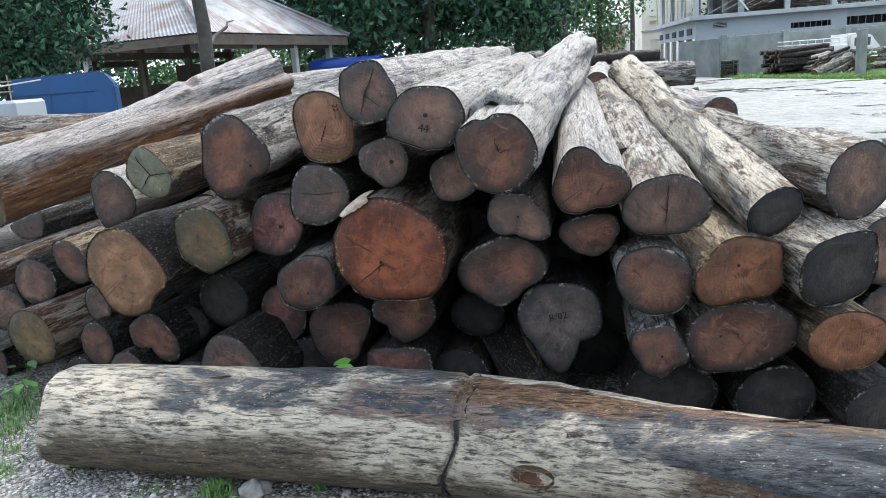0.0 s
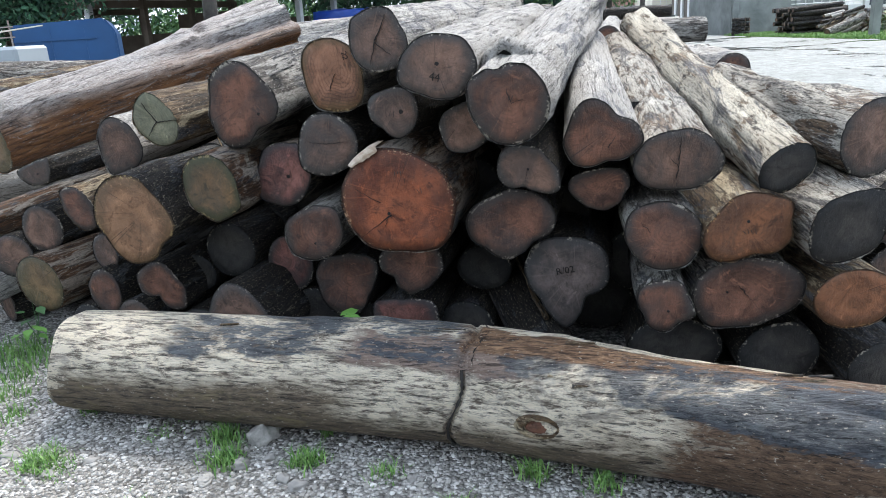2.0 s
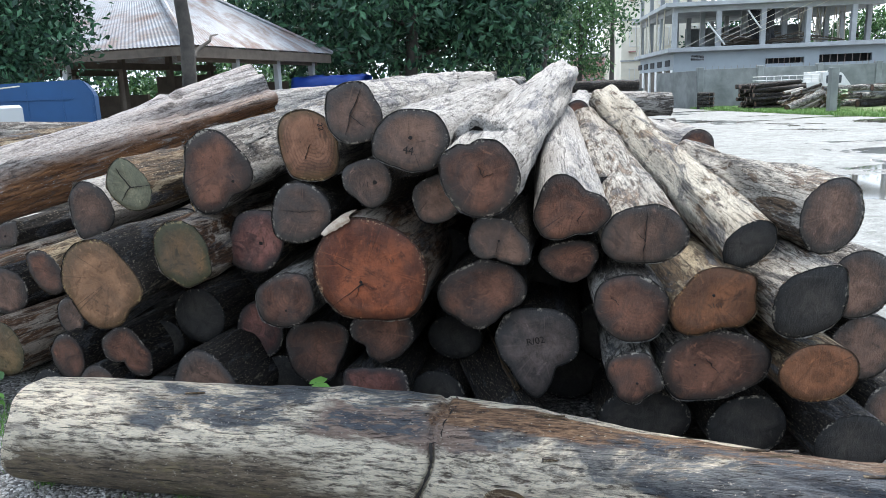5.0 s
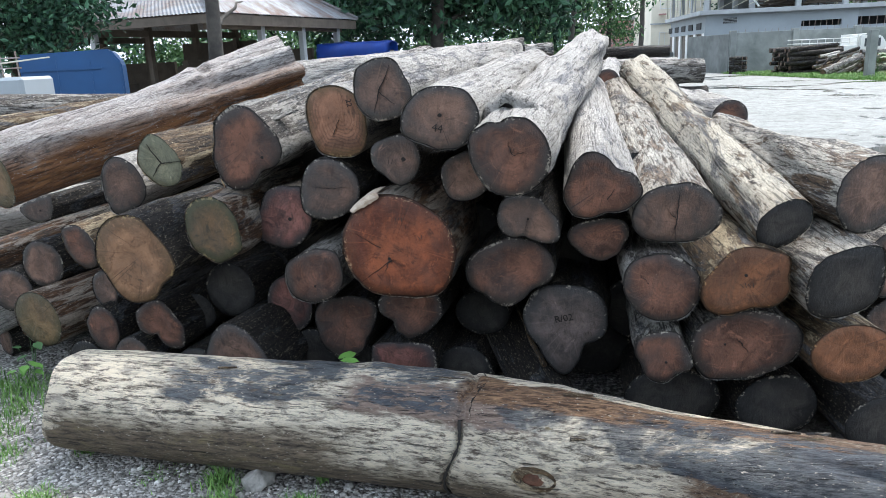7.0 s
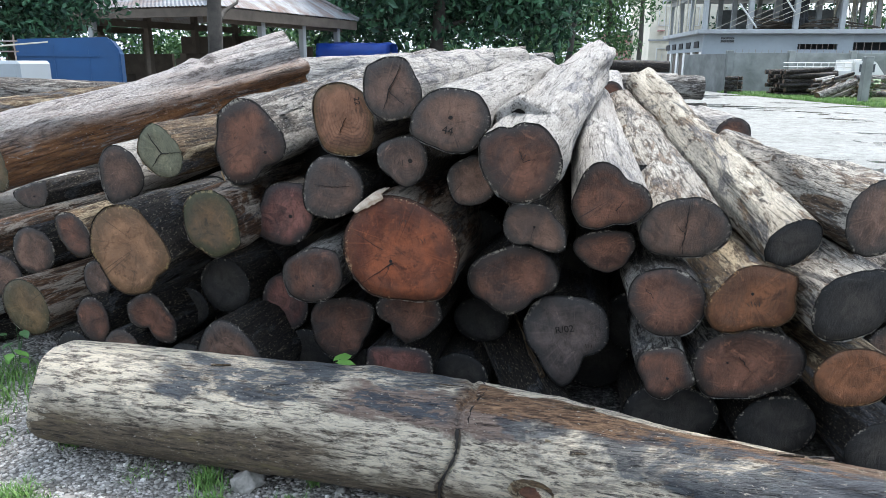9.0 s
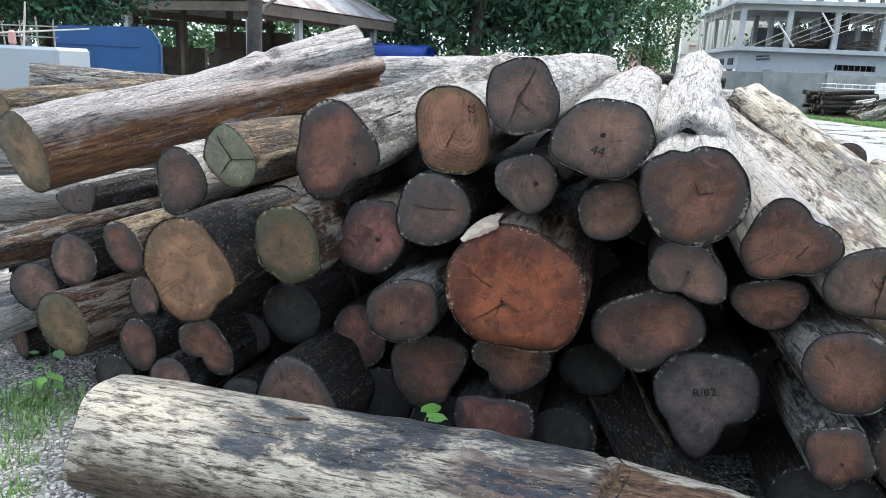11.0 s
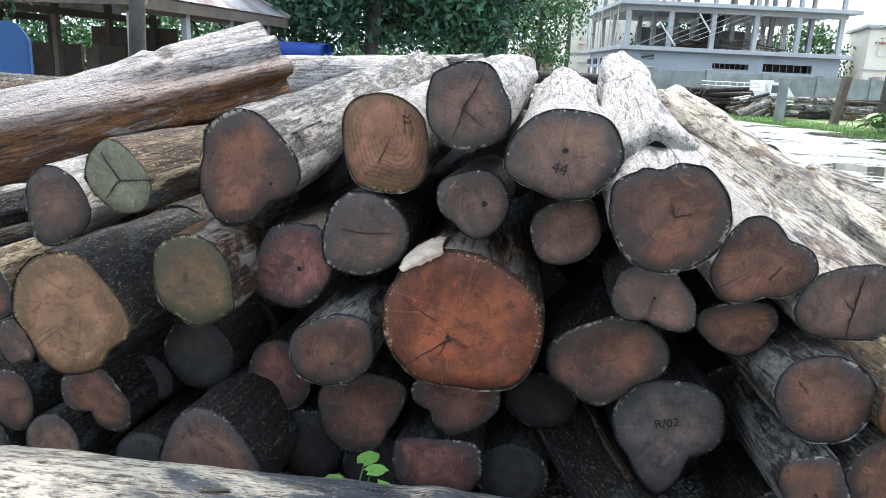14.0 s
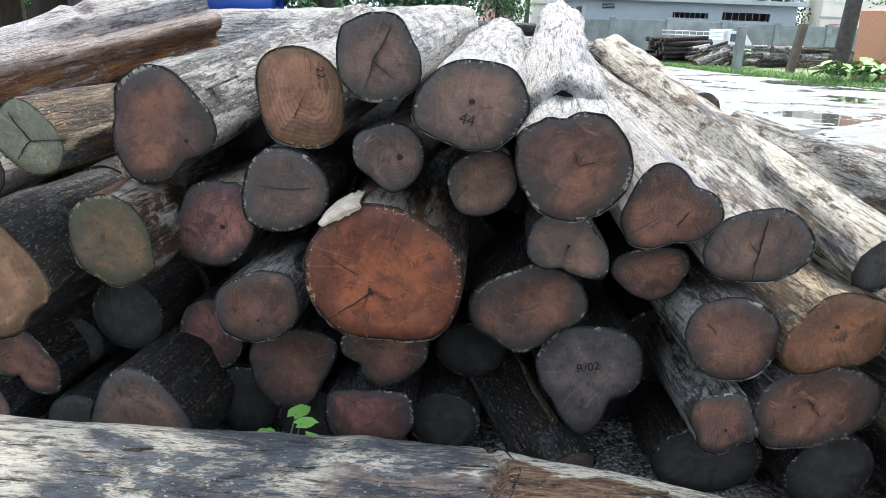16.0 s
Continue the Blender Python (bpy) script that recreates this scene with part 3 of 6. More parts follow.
log((0.575, 2.61, 0.84), 0.114, 0.082, 6, 0, 3.0, "bark_dark", FACE, seed=22, lobes=[(110, -0.137, 38), (345, -0.143, 18), (35, 0.115, 18), (280, 0.099, 18), (210, -0.077, 18), (165, 0.044, 18)], label="dark log set back under the top row")
log((0.788, 2.49, 0.682), 0.139, 0.133, 4, 1, 2.8, "bark_grey", FACE, seed=23, lobes=[(215, -0.081, 26), (55, -0.053, 38), (140, 0.065, 18), (305, 0.048, 18), (250, -0.028, 12)], cracks=[(130, 0.35, -0.35, 0.1, 0.003)], label="grey barked log with a rounded brown end")
lobed = log((1.076, 2.459, 0.709), 0.158, 0.133, -2, 3, 2.6, "bark_tan", "face_orange", seed=24, lobes=[(285, -0.242, 26), (150, -0.150, 26), (220, 0.139, 26), (5, -0.104, 12), (35, 0.105, 12), (260, -0.051, 12)], hole=(-0.05, 0.2, 0.008),
    label="tan log with an irregular orange-brown end")
log((1.399, 2.44, 0.71), 0.137, 0.137, -6, 5, 2.5, "bark_patch", "face_dark_and_shade", seed=25, lobes=[(50, 0.199, 18), (225, 0.137, 26), (115, -0.097, 38), (340, -0.057, 38), (285, -0.055, 18), (330, 0.035, 12)], label="pale log with a dark four-cornered end")
log((1.198, 2.5, 0.907), 0.097, 0.097, -3, 10.5, 2.5, "bark_long", "face_dark_and_shade", seed=26, lobes=[(315, -0.198, 38), (135, -0.19, 38), (230, 0.125, 26), (45, 0.123, 26), (100, -0.054, 12), (275, -0.05, 12)], rings=[(0.95, 0.1, 0.1), (1.9, 0.08, 0.2)], lump=0.08, taper=-0.06, label="long pale patched log leaning on the stack's flank")
log((1.53, 2.62, 0.98), 0.132, 0.14, -14, 3, 1.05, "bark_patch", "face_grey", seed=27, lump=0.14, lobes=[(60, 0.08, 25), (-120, 0.06, 30)], rings=[(0.35, 0.1, 0.1), (0.7, -0.1, 0.06), (0.95, 0.1, 0.1)], label="gnarled pale log at the edge of the stack")
pear = log((0.455, 2.721, 0.447), 0.174, 0.197, 8, 0, 3.0, "bark_dark", "face_slate", seed=28, lobes=[(315, -0.378, 26), (220, -0.213, 26), (90, -0.134, 26), (270, 0.156, 12), (35, 0.065, 18), (185, -0.062, 12)],
    label="dark log with a grey pear-shaped end")
log((0.803, 2.489, 0.412), 0.108, 0.110, 4, 2, 2.8, "bark_grey", FACE, seed=29, lobes=[(205, -0.205, 26), (25, -0.172, 26), (305, -0.187, 18), (95, -0.082, 18), (340, 0.071, 12), (145, 0.051, 12)], hole=(0.1, -0.2, 0.007), label="grey barked log with a small heart-shaped brown end")
log((1.101, 2.52, 0.442), 0.204, 0.140, -1, 1, 2.8, "bark_grey", FACE, seed=30, lobes=[(225, 0.138, 18), (315, -0.1, 26), (20, 0.059, 26), (175, -0.035, 12), (110, -0.019, 26), (270, -0.026, 12)], cracks=[(130, 0.25, -0.05, 0.0, 0.004), (-50, 0.3, -0.05, 0.05, 0.002)], hole=(-0.35, 0.05, 0.006),
    label="wide oval log with a dark brown end")
log((1.46, 2.47, 0.43), 0.15, 0.115, -5, 1, 2.6, "bark_tan", "face_orange", seed=31, label="peeled tan log with an orange ringed end")
log((0.89, 2.71, 0.137), 0.19, 0.128, 3, 0, 2.8, "bark_dark", "face_dark_and_shade", seed=32, label="dark log lying on the ground under the stack")
log((1.27, 2.63, 0.14), 0.16, 0.13, -1, 0, 2.8, "bark_dark", "face_dark_and_shade", seed=33, lobes=[(60, 0.08, 25), (150, -0.08, 30)], label="dark log with a near-black end on the ground")
log((1.62, 2.5, 0.13), 0.15, 0.12, -4, 0, 2.6, "bark_dark", "face_dark_and_shade", seed=34, label="dark log on the ground at the edge of the stack")
log((-0.513, 2.951, 0.365), 0.156, 0.155, 10, 0, 2.8, "bark_dark", FACE, seed=35, lobes=[(330, -0.233, 26), (35, 0.181, 18), (100, -0.149, 26), (250, 0.097, 26), (190, -0.058, 18), (0, -0.075, 12)], label="dark log with a brown end low in the stack")
log((-0.194, 2.848, 0.465), 0.147, 0.114, 9, 0, 2.9, "bark_dark", FACE, seed=36, lobes=[(95, -0.298, 26), (210, -0.294, 18), (330, -0.118, 26), (265, 0.162, 12), (35, 0.088, 18), (160, 0.066, 18)], label="dark log half hidden under the thick red one")
log((-0.246, 2.891, 0.203), 0.158, 0.109, 9, 0, 2.9, "bark_dark", "face_red", seed=37, lobes=[(35, 0.166, 18), (220, 0.142, 18), (150, 0.145, 12), (320, 0.127, 12), (95, -0.114, 18), (185, -0.032, 12)], label="dark log with a dull red end near the ground")
log((-0.816, 3.1, 0.412), 0.118, 0.14, 10, 0, 2.7, "bark_dark", "face_red", seed=38, label="dark log with a reddish end set back")
log((-1.1, 3.1, 0.488), 0.135, 0.132, 12, 0, 2.7, "bark_dark", "face_dark_and_shade", seed=39, label="dark log set back, its end blackened with gap shade")
log((-1.422, 3.007, 0.347), 0.122, 0.129, 16, 2, 2.5, "bark_dark", FACE, seed=40, skew=0.22, lobes=[(240, -0.542, 26), (35, -0.262, 38), (310, 0.172, 18), (155, 0.081, 18), (270, -0.079, 12), (210, -0.066, 18)], label="dark log with an oblique oval brown end")
log((-1.745, 3.053, 0.307), 0.082, 0.123, 18, 2, 2.3, "bark_dark", FACE, seed=41, lobes=[(245, -0.077, 26), (85, -0.035, 38), (155, 0.075, 12), (5, -0.03, 38), (280, 0.024, 12), (70, 0.023, 12)], skew=0.25, label="thin dark log with a brown end")
log((-2.15, 3.15, 0.325), 0.118, 0.15, 34, 6, 1.5, "bark_orange", "face_olive", seed=42, skew=0.5, lobes=[(-70, 0.06, 25)], label="short tan log with an olive-grey end")
log((-1.757, 3.14, 0.484), 0.086, 0.094, 18, 0, 2.3, "bark_dark", "face_grey", seed=43, label="thin dark log behind the broad tan one")
log((-0.996, 2.836, 0.21), 0.185, 0.2, 13, 0, 2.8, "bark_dark", "face_grey", seed=44, lobes=[(155, -0.1, 26), (350, 0.06, 26), (40, -0.1, 26), (100, 0.05, 18)], label="dark mossy log on the ground")
log((-1.584, 3.0, 0.16), 0.1, 0.13, 18, 0, 2.4, "bark_dark", "face_grey", seed=45, skew=0.2, label="dark log on the ground beneath the others")
log((0.11, 3.0, 0.4), 0.125, 0.105, 8, 0, 2.7, "bark_dark", "face_dark_and_shade", seed=46, label="dark log deep in the stack, gap shade in its end")
log((-0.71, 3.09, 0.15), 0.13, 0.14, 10, 0, 2.6, "bark_dark", "face_dark_and_shade", seed=48, label="dark log on the ground deep in the stack, gap shade in its end")
log((-1.999, 3.103, 0.9), 0.086, 0.067, 18, 3, 2.2, "bark_dark", "face_grey", seed=49, lobes=[(115, -0.331, 38), (345, -0.186, 26), (40, 0.292, 12), (180, 0.094, 18), (300, -0.07, 12), (150, -0.07, 12)], skew=0.3, hole=(0.1, -0.1, 0.006), label="thin dark log under the slanting one")
log((-2.38, 3.3, 0.43), 0.112, 0.115, 14, 0, 2.0, "bark_dark", "face_grey", seed=50, skew=0.3, label="dark log low at the end of the stack")
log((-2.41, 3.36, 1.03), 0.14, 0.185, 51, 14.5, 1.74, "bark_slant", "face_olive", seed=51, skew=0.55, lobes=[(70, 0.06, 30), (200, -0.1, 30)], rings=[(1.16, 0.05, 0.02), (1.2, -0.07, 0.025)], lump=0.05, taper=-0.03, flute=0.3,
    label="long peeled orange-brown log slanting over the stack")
# behind the slanting log and at the stack's end
log((-2.79, 3.72, 1.12), 0.1, 0.16, 46, 8, 2.0, "bark_tan", "face_olive", seed=52, skew=0.5, hole=(0.4, -0.1, 0.008), label="tan log with a greenish end beside the slanting one")
log((-2.98, 3.15, 0.45), 0.085, 0.09, 58, 14, 1.3, "bark_orange", "face_tan", seed=53, lump=0.08, label="knotty orange-brown log slanting down to the ground")
log((-2.95, 3.05, 0.09), 0.1, 0.1, 48, 17, 1.5, "bark_pale", "face_grey", seed=54, label="grey weathered log leaning up against the stack")
log((-3.25, 3.35, 0.14), 0.1, 0.1, 50, 11, 1.5, "bark_pale", "face_grey", seed=55, label="pale log leaning up behind another")
log((-2.6, 3.45, 0.1), 0.12, 0.1, 35, 0, 1.8, "bark_dark", "face_grey", seed=56, label="dark log half sunk in weeds")
log((-3.62, 4.6, 0.8), 0.12, 0.12, 62, 2, 2.4, "bark_pale", "face_grey", seed=57, label="bleached log lying across the stack's end")
log((-3.3, 4.1, 0.62), 0.13, 0.14, 60, 3, 2.2, "bark_pale", "face_grey", seed=58, label="bleached log with a broken end")
log((-3.4, 4.3, 0.35), 0.14, 0.14, 60, 1, 2.2, "bark_grey", "face_grey", seed=59, label="grey log under the bleached ones")
log((-3.4, 4.45, 0.12), 0.13, 0.12, 60, 0, 2.2, "bark_dark", "face_grey", seed=60, label="dark log on the ground under the bleached ones")
marked = log((-3.56, 5.0, 1.27), 0.14, 0.12, 55, -3, 1.5, "bark_grey", "face_grey", seed=61, label="grey log with a yellow paint mark on its dark end")
log((-3.9, 5.35, 0.95), 0.17, 0.16, 55, 0, 1.8, "bark_grey", "face_grey", seed=62, label="grey log under the paint-marked one")
log((-3.9, 5.35, 0.58), 0.19, 0.19, 55, 0, 1.8, "bark_dark", "face_grey", seed=63, label="dark log in the middle of the far heap")
log((-3.9, 5.35, 0.2), 0.2, 0.2, 55, 0, 1.8, "bark_dark", "face_grey", seed=64, label="dark log at the foot of the far heap")
# behind the top row
log((-1.55, 5.6, 1.36), 0.17, 0.17, 50, 3, 1.7, "bark_pale", "face_grey", seed=65, label="thick bleached log behind the top row")
log((1.0, 5.9, 1.26), 0.1, 0.11, 8, 2, 2.4, "bark_pale", "face_brown", seed=66, label="pale log with a red-brown end behind the tall one")
log((0.4, 5.4, 1.24), 0.15, 0.13, 15, 2, 2.2, "bark_pale", "face_grey", seed=67, lump=0.1, label="gnarled bleached log behind the top row")
log((1.69, 4.95, 1.05), 0.12, 0.115, -6, 1.5, 2.8, "bark_pale", "face_brown", seed=68, lump=0.07, rings=[(0.7, 0.15, 0.1), (1.6, 0.1, 0.1)], label="pale knotted log with a red-brown end at the stack's flank")
log((1.78, 5.0, 0.8), 0.16, 0.15, -4, 0, 2.8, "bark_grey", "face_grey", seed=69, label="grey log at the stack's flank")
log((1.85, 5.0, 0.47), 0.18, 0.17, -3, 0, 2.8, "bark_dark", "face_grey", seed=70, label="dark log low at the stack's flank")
log((1.9, 5.0, 0.15), 0.18, 0.16, -3, 0, 2.8, "bark_dark", "face_grey", seed=71, label="dark log on the ground at the flank")
log((1.72, 2.75, 0.68), 0.15, 0.14, -10, 2, 2.4, "bark_grey", "face_grey", seed=72, label="grey log under the gnarled one")
log((1.78, 2.8, 0.4), 0.15, 0.14, -8, 0, 2.4, "bark_dark", "face_grey", seed=73, label="dark log at the edge of the stack")
log((1.95, 2.8, 0.13), 0.16, 0.13, -8, 0, 2.4, "bark_dark", "face_grey", seed=74, label="dark log on the ground at the stack's edge")
# filler logs deep in the stack, seen in its gaps, added to darken them
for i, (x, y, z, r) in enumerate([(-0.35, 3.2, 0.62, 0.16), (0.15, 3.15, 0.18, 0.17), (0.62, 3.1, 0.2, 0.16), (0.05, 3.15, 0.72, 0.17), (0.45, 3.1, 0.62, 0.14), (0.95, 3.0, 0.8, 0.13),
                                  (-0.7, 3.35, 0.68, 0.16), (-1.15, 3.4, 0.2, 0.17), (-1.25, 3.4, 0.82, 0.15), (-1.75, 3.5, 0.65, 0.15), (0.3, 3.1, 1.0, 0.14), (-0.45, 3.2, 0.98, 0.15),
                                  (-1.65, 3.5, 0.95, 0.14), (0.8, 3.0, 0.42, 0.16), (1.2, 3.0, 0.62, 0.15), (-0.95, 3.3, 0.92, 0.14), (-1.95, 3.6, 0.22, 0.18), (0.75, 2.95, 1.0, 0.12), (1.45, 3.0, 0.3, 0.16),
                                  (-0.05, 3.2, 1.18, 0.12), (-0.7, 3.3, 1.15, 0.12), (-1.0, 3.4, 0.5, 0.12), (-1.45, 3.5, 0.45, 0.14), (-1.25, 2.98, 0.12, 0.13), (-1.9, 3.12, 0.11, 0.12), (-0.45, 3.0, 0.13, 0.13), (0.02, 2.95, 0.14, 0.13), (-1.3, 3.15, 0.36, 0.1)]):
    log((x, y, z), r, r * 0.92, 8 - 4 * x, 0, 2.3, "bark_dark", "face_dark_and_shade", seed=100 + i, label="filler log deep inside the stack, coloured for gap shade")
# a log lying askew in the gap under the pear-shaped one
askew = log((0.4, 2.7, 0.09), 0.125, 0.115, -22, 21, 0.95, "bark_dark", "face_grey", seed=47, label="short dark barked log lying askew in a gap")
part("peeled_strip", rod_bm((0.0, 0.12, 0.128), (0.03, 0.6, 0.125), 0.013, 0.006, 6, 0.006, 7, 3), M["bark_tan"], askew, "strip of peeled yellow bark")



# ---- the log lying in front ----
def front_bark():
    """The fallen log's side, laid out by UV: u metres along it (a quarter each), v once round it, 0.5 towards the yard, 0.75 on top."""
    n = Nodes("bark_front")
    uv = n.t.nodes.new("ShaderNodeUVMap")
    sep = n.t.nodes.new("ShaderNodeSeparateXYZ")
    n.link(uv.outputs[0], sep.inputs[0])
    grain = n.noise(n.coords((70, 9, 70)), 1.5, 9, 0.74, 0.5)
    flake = n.noise(n.coords((62, 12, 62)), 1.0, 9, 0.76, 0.25)
    patch = n.noise(n.coords((9.0, 4.2, 9.0)), 1.0, 9, 0.72, 0.9)
    drift = n.noise(n.coords((5.0, 2.2, 5.0)), 1.0, 7, 0.66, 0.6)
    ragged = n.math("ADD", n.math("MULTIPLY", n.math("SUBTRACT", drift, 0.5), 0.9), n.math("MULTIPLY", n.math("SUBTRACT", flake, 0.5), 0.35))
    along = n.math("ADD", n.math("MULTIPLY", sep.outputs["X"], 4.0), n.math("MULTIPLY", ragged, 0.75))
    round_ = n.math("ADD", sep.outputs["Y"], n.math("MULTIPLY", ragged, 0.2))

    def within(v, lo, hi, soft):
        scaled = n.math("MULTIPLY", v, 0.2) if hi > 1 else v
        q = 0.2 if hi > 1 else 1.0
        return n.ramp(scaled, [(max(0, (lo - soft) * q), 0), (lo * q, 1), (hi * q, 1), (min(1, (hi + soft) * q), 0)])

    def field(y0, y1, k0, k1, soft=0.012):
        return n.math("MULTIPLY", within(along, y0, y1, 0.04 + soft * 3), within(round_, 0.5 + k0 / 360, 0.5 + k1 / 360, soft))

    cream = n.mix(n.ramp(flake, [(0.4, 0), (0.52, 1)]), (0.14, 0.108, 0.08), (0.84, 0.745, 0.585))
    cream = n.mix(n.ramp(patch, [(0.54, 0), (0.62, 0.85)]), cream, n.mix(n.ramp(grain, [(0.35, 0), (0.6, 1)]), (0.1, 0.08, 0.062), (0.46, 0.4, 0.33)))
    # brown bark low on the flank, with the underside's shade put into its tones
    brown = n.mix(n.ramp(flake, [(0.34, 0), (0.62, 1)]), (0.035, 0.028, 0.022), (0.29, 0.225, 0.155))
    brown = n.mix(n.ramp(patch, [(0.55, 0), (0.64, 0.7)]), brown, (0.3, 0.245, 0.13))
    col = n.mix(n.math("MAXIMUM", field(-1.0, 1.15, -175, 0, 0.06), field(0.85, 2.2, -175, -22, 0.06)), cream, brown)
    # bare wood where the bark has come away
    rosy = n.mix(n.ramp(grain, [(0.32, 0), (0.66, 1)]), (0.13, 0.085, 0.065), (0.4, 0.3, 0.24))
    amber = n.mix(n.ramp(grain, [(0.4, 0), (0.64, 1)]), (0.06, 0.032, 0.02), (0.42, 0.25, 0.14))
    tan = n.mix(n.ramp(grain, [(0.34, 0), (0.64, 1)]), (0.05, 0.03, 0.021), (0.27, 0.17, 0.105))
    tan = n.mix(n.ramp(patch, [(0.56, 0), (0.6, 0.8)]), tan, (0.36, 0.3, 0.23))
    col = n.mix(field(1.22, 1.85, 38, 66), col, rosy)
    col = n.mix(field(1.66, 2.9, 64, 100), col, amber)
    col = n.mix(field(2.75, 4.6, 52, 150), col, tan)
    col = n.mix(field(2.35, 4.6, -150, 26), col, tan)
    # blue-black stain on the bark
    ink = n.mix(n.ramp(flake, [(0.42, 0), (0.66, 1)]), (0.028, 0.036, 0.048), (0.13, 0.15, 0.17))
    some = n.ramp(n.math("ADD", n.math("MULTIPLY", drift, 0.6), n.math("MULTIPLY", flake, 0.4)), [(0.47, 0), (0.505, 0.94)])
    col = n.mix(n.math("MULTIPLY", some, field(0.6, 1.62, 46, 130)), col, ink)
    col = n.mix(n.math("MULTIPLY", n.ramp(drift, [(0.46, 0.0), (0.54, 0.85)]), field(1.85, 2.25, 30, 62)), col, ink)
    col = n.mix(n.math("MULTIPLY", n.ramp(n.math("ADD", n.math("MULTIPLY", drift, 0.6), n.math("MULTIPLY", flake, 0.4)), [(0.4, 0), (0.46, 0.92)]), field(2.3, 3.9, 22, 80)), col, ink)
    checks = n.ramp(n.noise(n.coords((80, 4.5, 80)), 1.2, 6, 0.72, 0.5), [(0.37, 0.08), (0.43, 1.0)])
    col = n.mix(0.85, col, checks, "MULTIPLY")
    nick = n.noise(n.coords((120, 50, 120)), 1.0, 3, 0.7)
    col = n.mix(n.ramp(nick, [(0.63, 0.0), (0.69, 0.75)]), col, (0.68, 0.61, 0.5))
    h = n.math("ADD", n.math("MULTIPLY", grain, 0.7), n.math("ADD", n.math("MULTIPLY", flake, 1.0), n.math("MULTIPLY", checks, 0.5)))
    n.bump(h, 1.0, 0.034)
    return n.done(col, n.ramp(flake, [(0.3, 0.55), (0.7, 0.85)]), spec=0.3)


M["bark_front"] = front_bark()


def front_log():
    yaw = 97.0
    base = pose(-1.56, 2.52, 0.0, 0, 0, -yaw)
    root = thing("fallen_log", base, "long weathered log with blue-black stains lying on gravel", "log")
    inv = base.inverted()
    knots = [inv @ Vector(p) for p in ((-1.56, 2.52, 0.208), (-0.9, 2.43, 0.21), (-0.05, 2.31, 0.212), (0.6, 2.13, 0.207), (1.4, 1.87, 0.2), (2.05, 1.66, 0.2), (2.6, 1.48, 0.2))]
    length = 3.95
    rr = random.Random(3)
    waves = [(rr.choice((1, 2, 3, 4)), rr.uniform(0.6, 4), rr.uniform(0, 6.28), rr.uniform(0.4, 1)) for _ in range(8)]
    fine = [(rr.choice((6, 9, 11, 15)), rr.uniform(6, 30), rr.uniform(0, 6.28)) for _ in range(8)]

    def centre(y):
        for p, q in zip(knots, knots[1:]):
            if y <= q.y or q is knots[-1]:
                s = (y - p.y) / (q.y - p.y)
                s = s if s < 0 or s > 1 else s * s * (3 - 2 * s) * 0.4 + s * 0.6
                return p.lerp(q, s)

    def radius(k, y):
        r = 0.21 + 0.006 * math.exp(-((y - 1.5) / 0.5) ** 2)
        g = sum(w * math.sin(f * k + q * y + p) for f, q, p, w in waves) * 0.012 + sum(math.sin(f * k + q * y + p) for f, q, p in fine) * 0.0032
        up = math.exp(-(((math.degrees(k) - 112 + 180) % 360 - 180) / 42) ** 2)
        top = max(0.0, min(1.0, (y - 2.0) / 0.35))
        r *= 1 + g - 0.19 * up * top * (1 - 0.35 * max(0, min(1, (y - 2.9) / 0.8)))
        # step of the axe ring, and the long split on the upper side
        ring = 1.64 + 0.045 * math.sin(k) + 0.012 * math.sin(5 * k)
        r -= 0.017 * math.exp(-((y - ring) / 0.011) ** 2)
        line = 74 - 20 * max(0, y - 1.9)
        r -= 0.02 * math.exp(-(((math.degrees(k) - line + 180) % 360 - 180) / 5.0) ** 2) * max(0, min(1, (y - 1.9) / 0.2))
        r += 0.014 * math.exp(-((y - 1.32) / 0.07) ** 2) * math.exp(-((math.degrees(k) - 100) / 25) ** 2)
        return r * (1 - 0.02 * max(0, 0.03 - y) / 0.03)

    n, m = 84, 300
    bm = bmesh.new()
    uv = bm.loops.layers.uv.new("lay")
    loops = []
    for i in range(m + 1):
        y = length * i / m
        c = centre(y)
        row = []
        for j in range(n):
            k = 2 * math.pi * j / n - math.pi
            r = radius(k, y) * (1 + 0.02 * noise.noise(Vector((math.cos(k) * 3, y * 5, math.sin(k) * 3))) + 0.02 * noise.noise(Vector((math.cos(k) * 9, y * 9, math.sin(k) * 9))) * min(1, y / 0.1))
            tilt = (0.018 * math.sin(k) + 0.012 * math.sin(4 * k)) * max(0, 1 - y / 0.3)
            row.append(bm.verts.new((c.x + r * math.cos(k), y + tilt, max(0.004, c.z + r * math.sin(k)))))
        loops.append(row)
    for i, (p, q) in enumerate(zip(loops, loops[1:])):
        for j in range(n):
            f = bm.faces.new((p[j], q[j], q[(j + 1) % n], p[(j + 1) % n]))
            for lp, (di, dj) in zip(f.loops, ((0, 0), (1, 0), (1, 1), (0, 1))):
                lp[uv].uv = (length * (i + di) / m / 4, (j + dj) / n)
    bmesh.ops.recalc_face_normals(bm, faces=bm.faces)
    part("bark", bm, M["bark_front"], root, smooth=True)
    for y, title, sink in ((0.0, "cut_face", 0.008), (length, "far_cut_face", -0.008)):
        bm = bmesh.new()
        uv = bm.loops.layers.uv.new("radius")
        c = centre(y)
        where, rows = {}, []
        for f in (1.0, 0.8, 0.45):
            row = []
            for j in range(n):
                k = 2 * math.pi * j / n
                r = radius(k, y) * f
                tilt = (0.018 * math.sin(k) + 0.012 * math.sin(4 * k)) * (1 if y == 0 else 0) * f
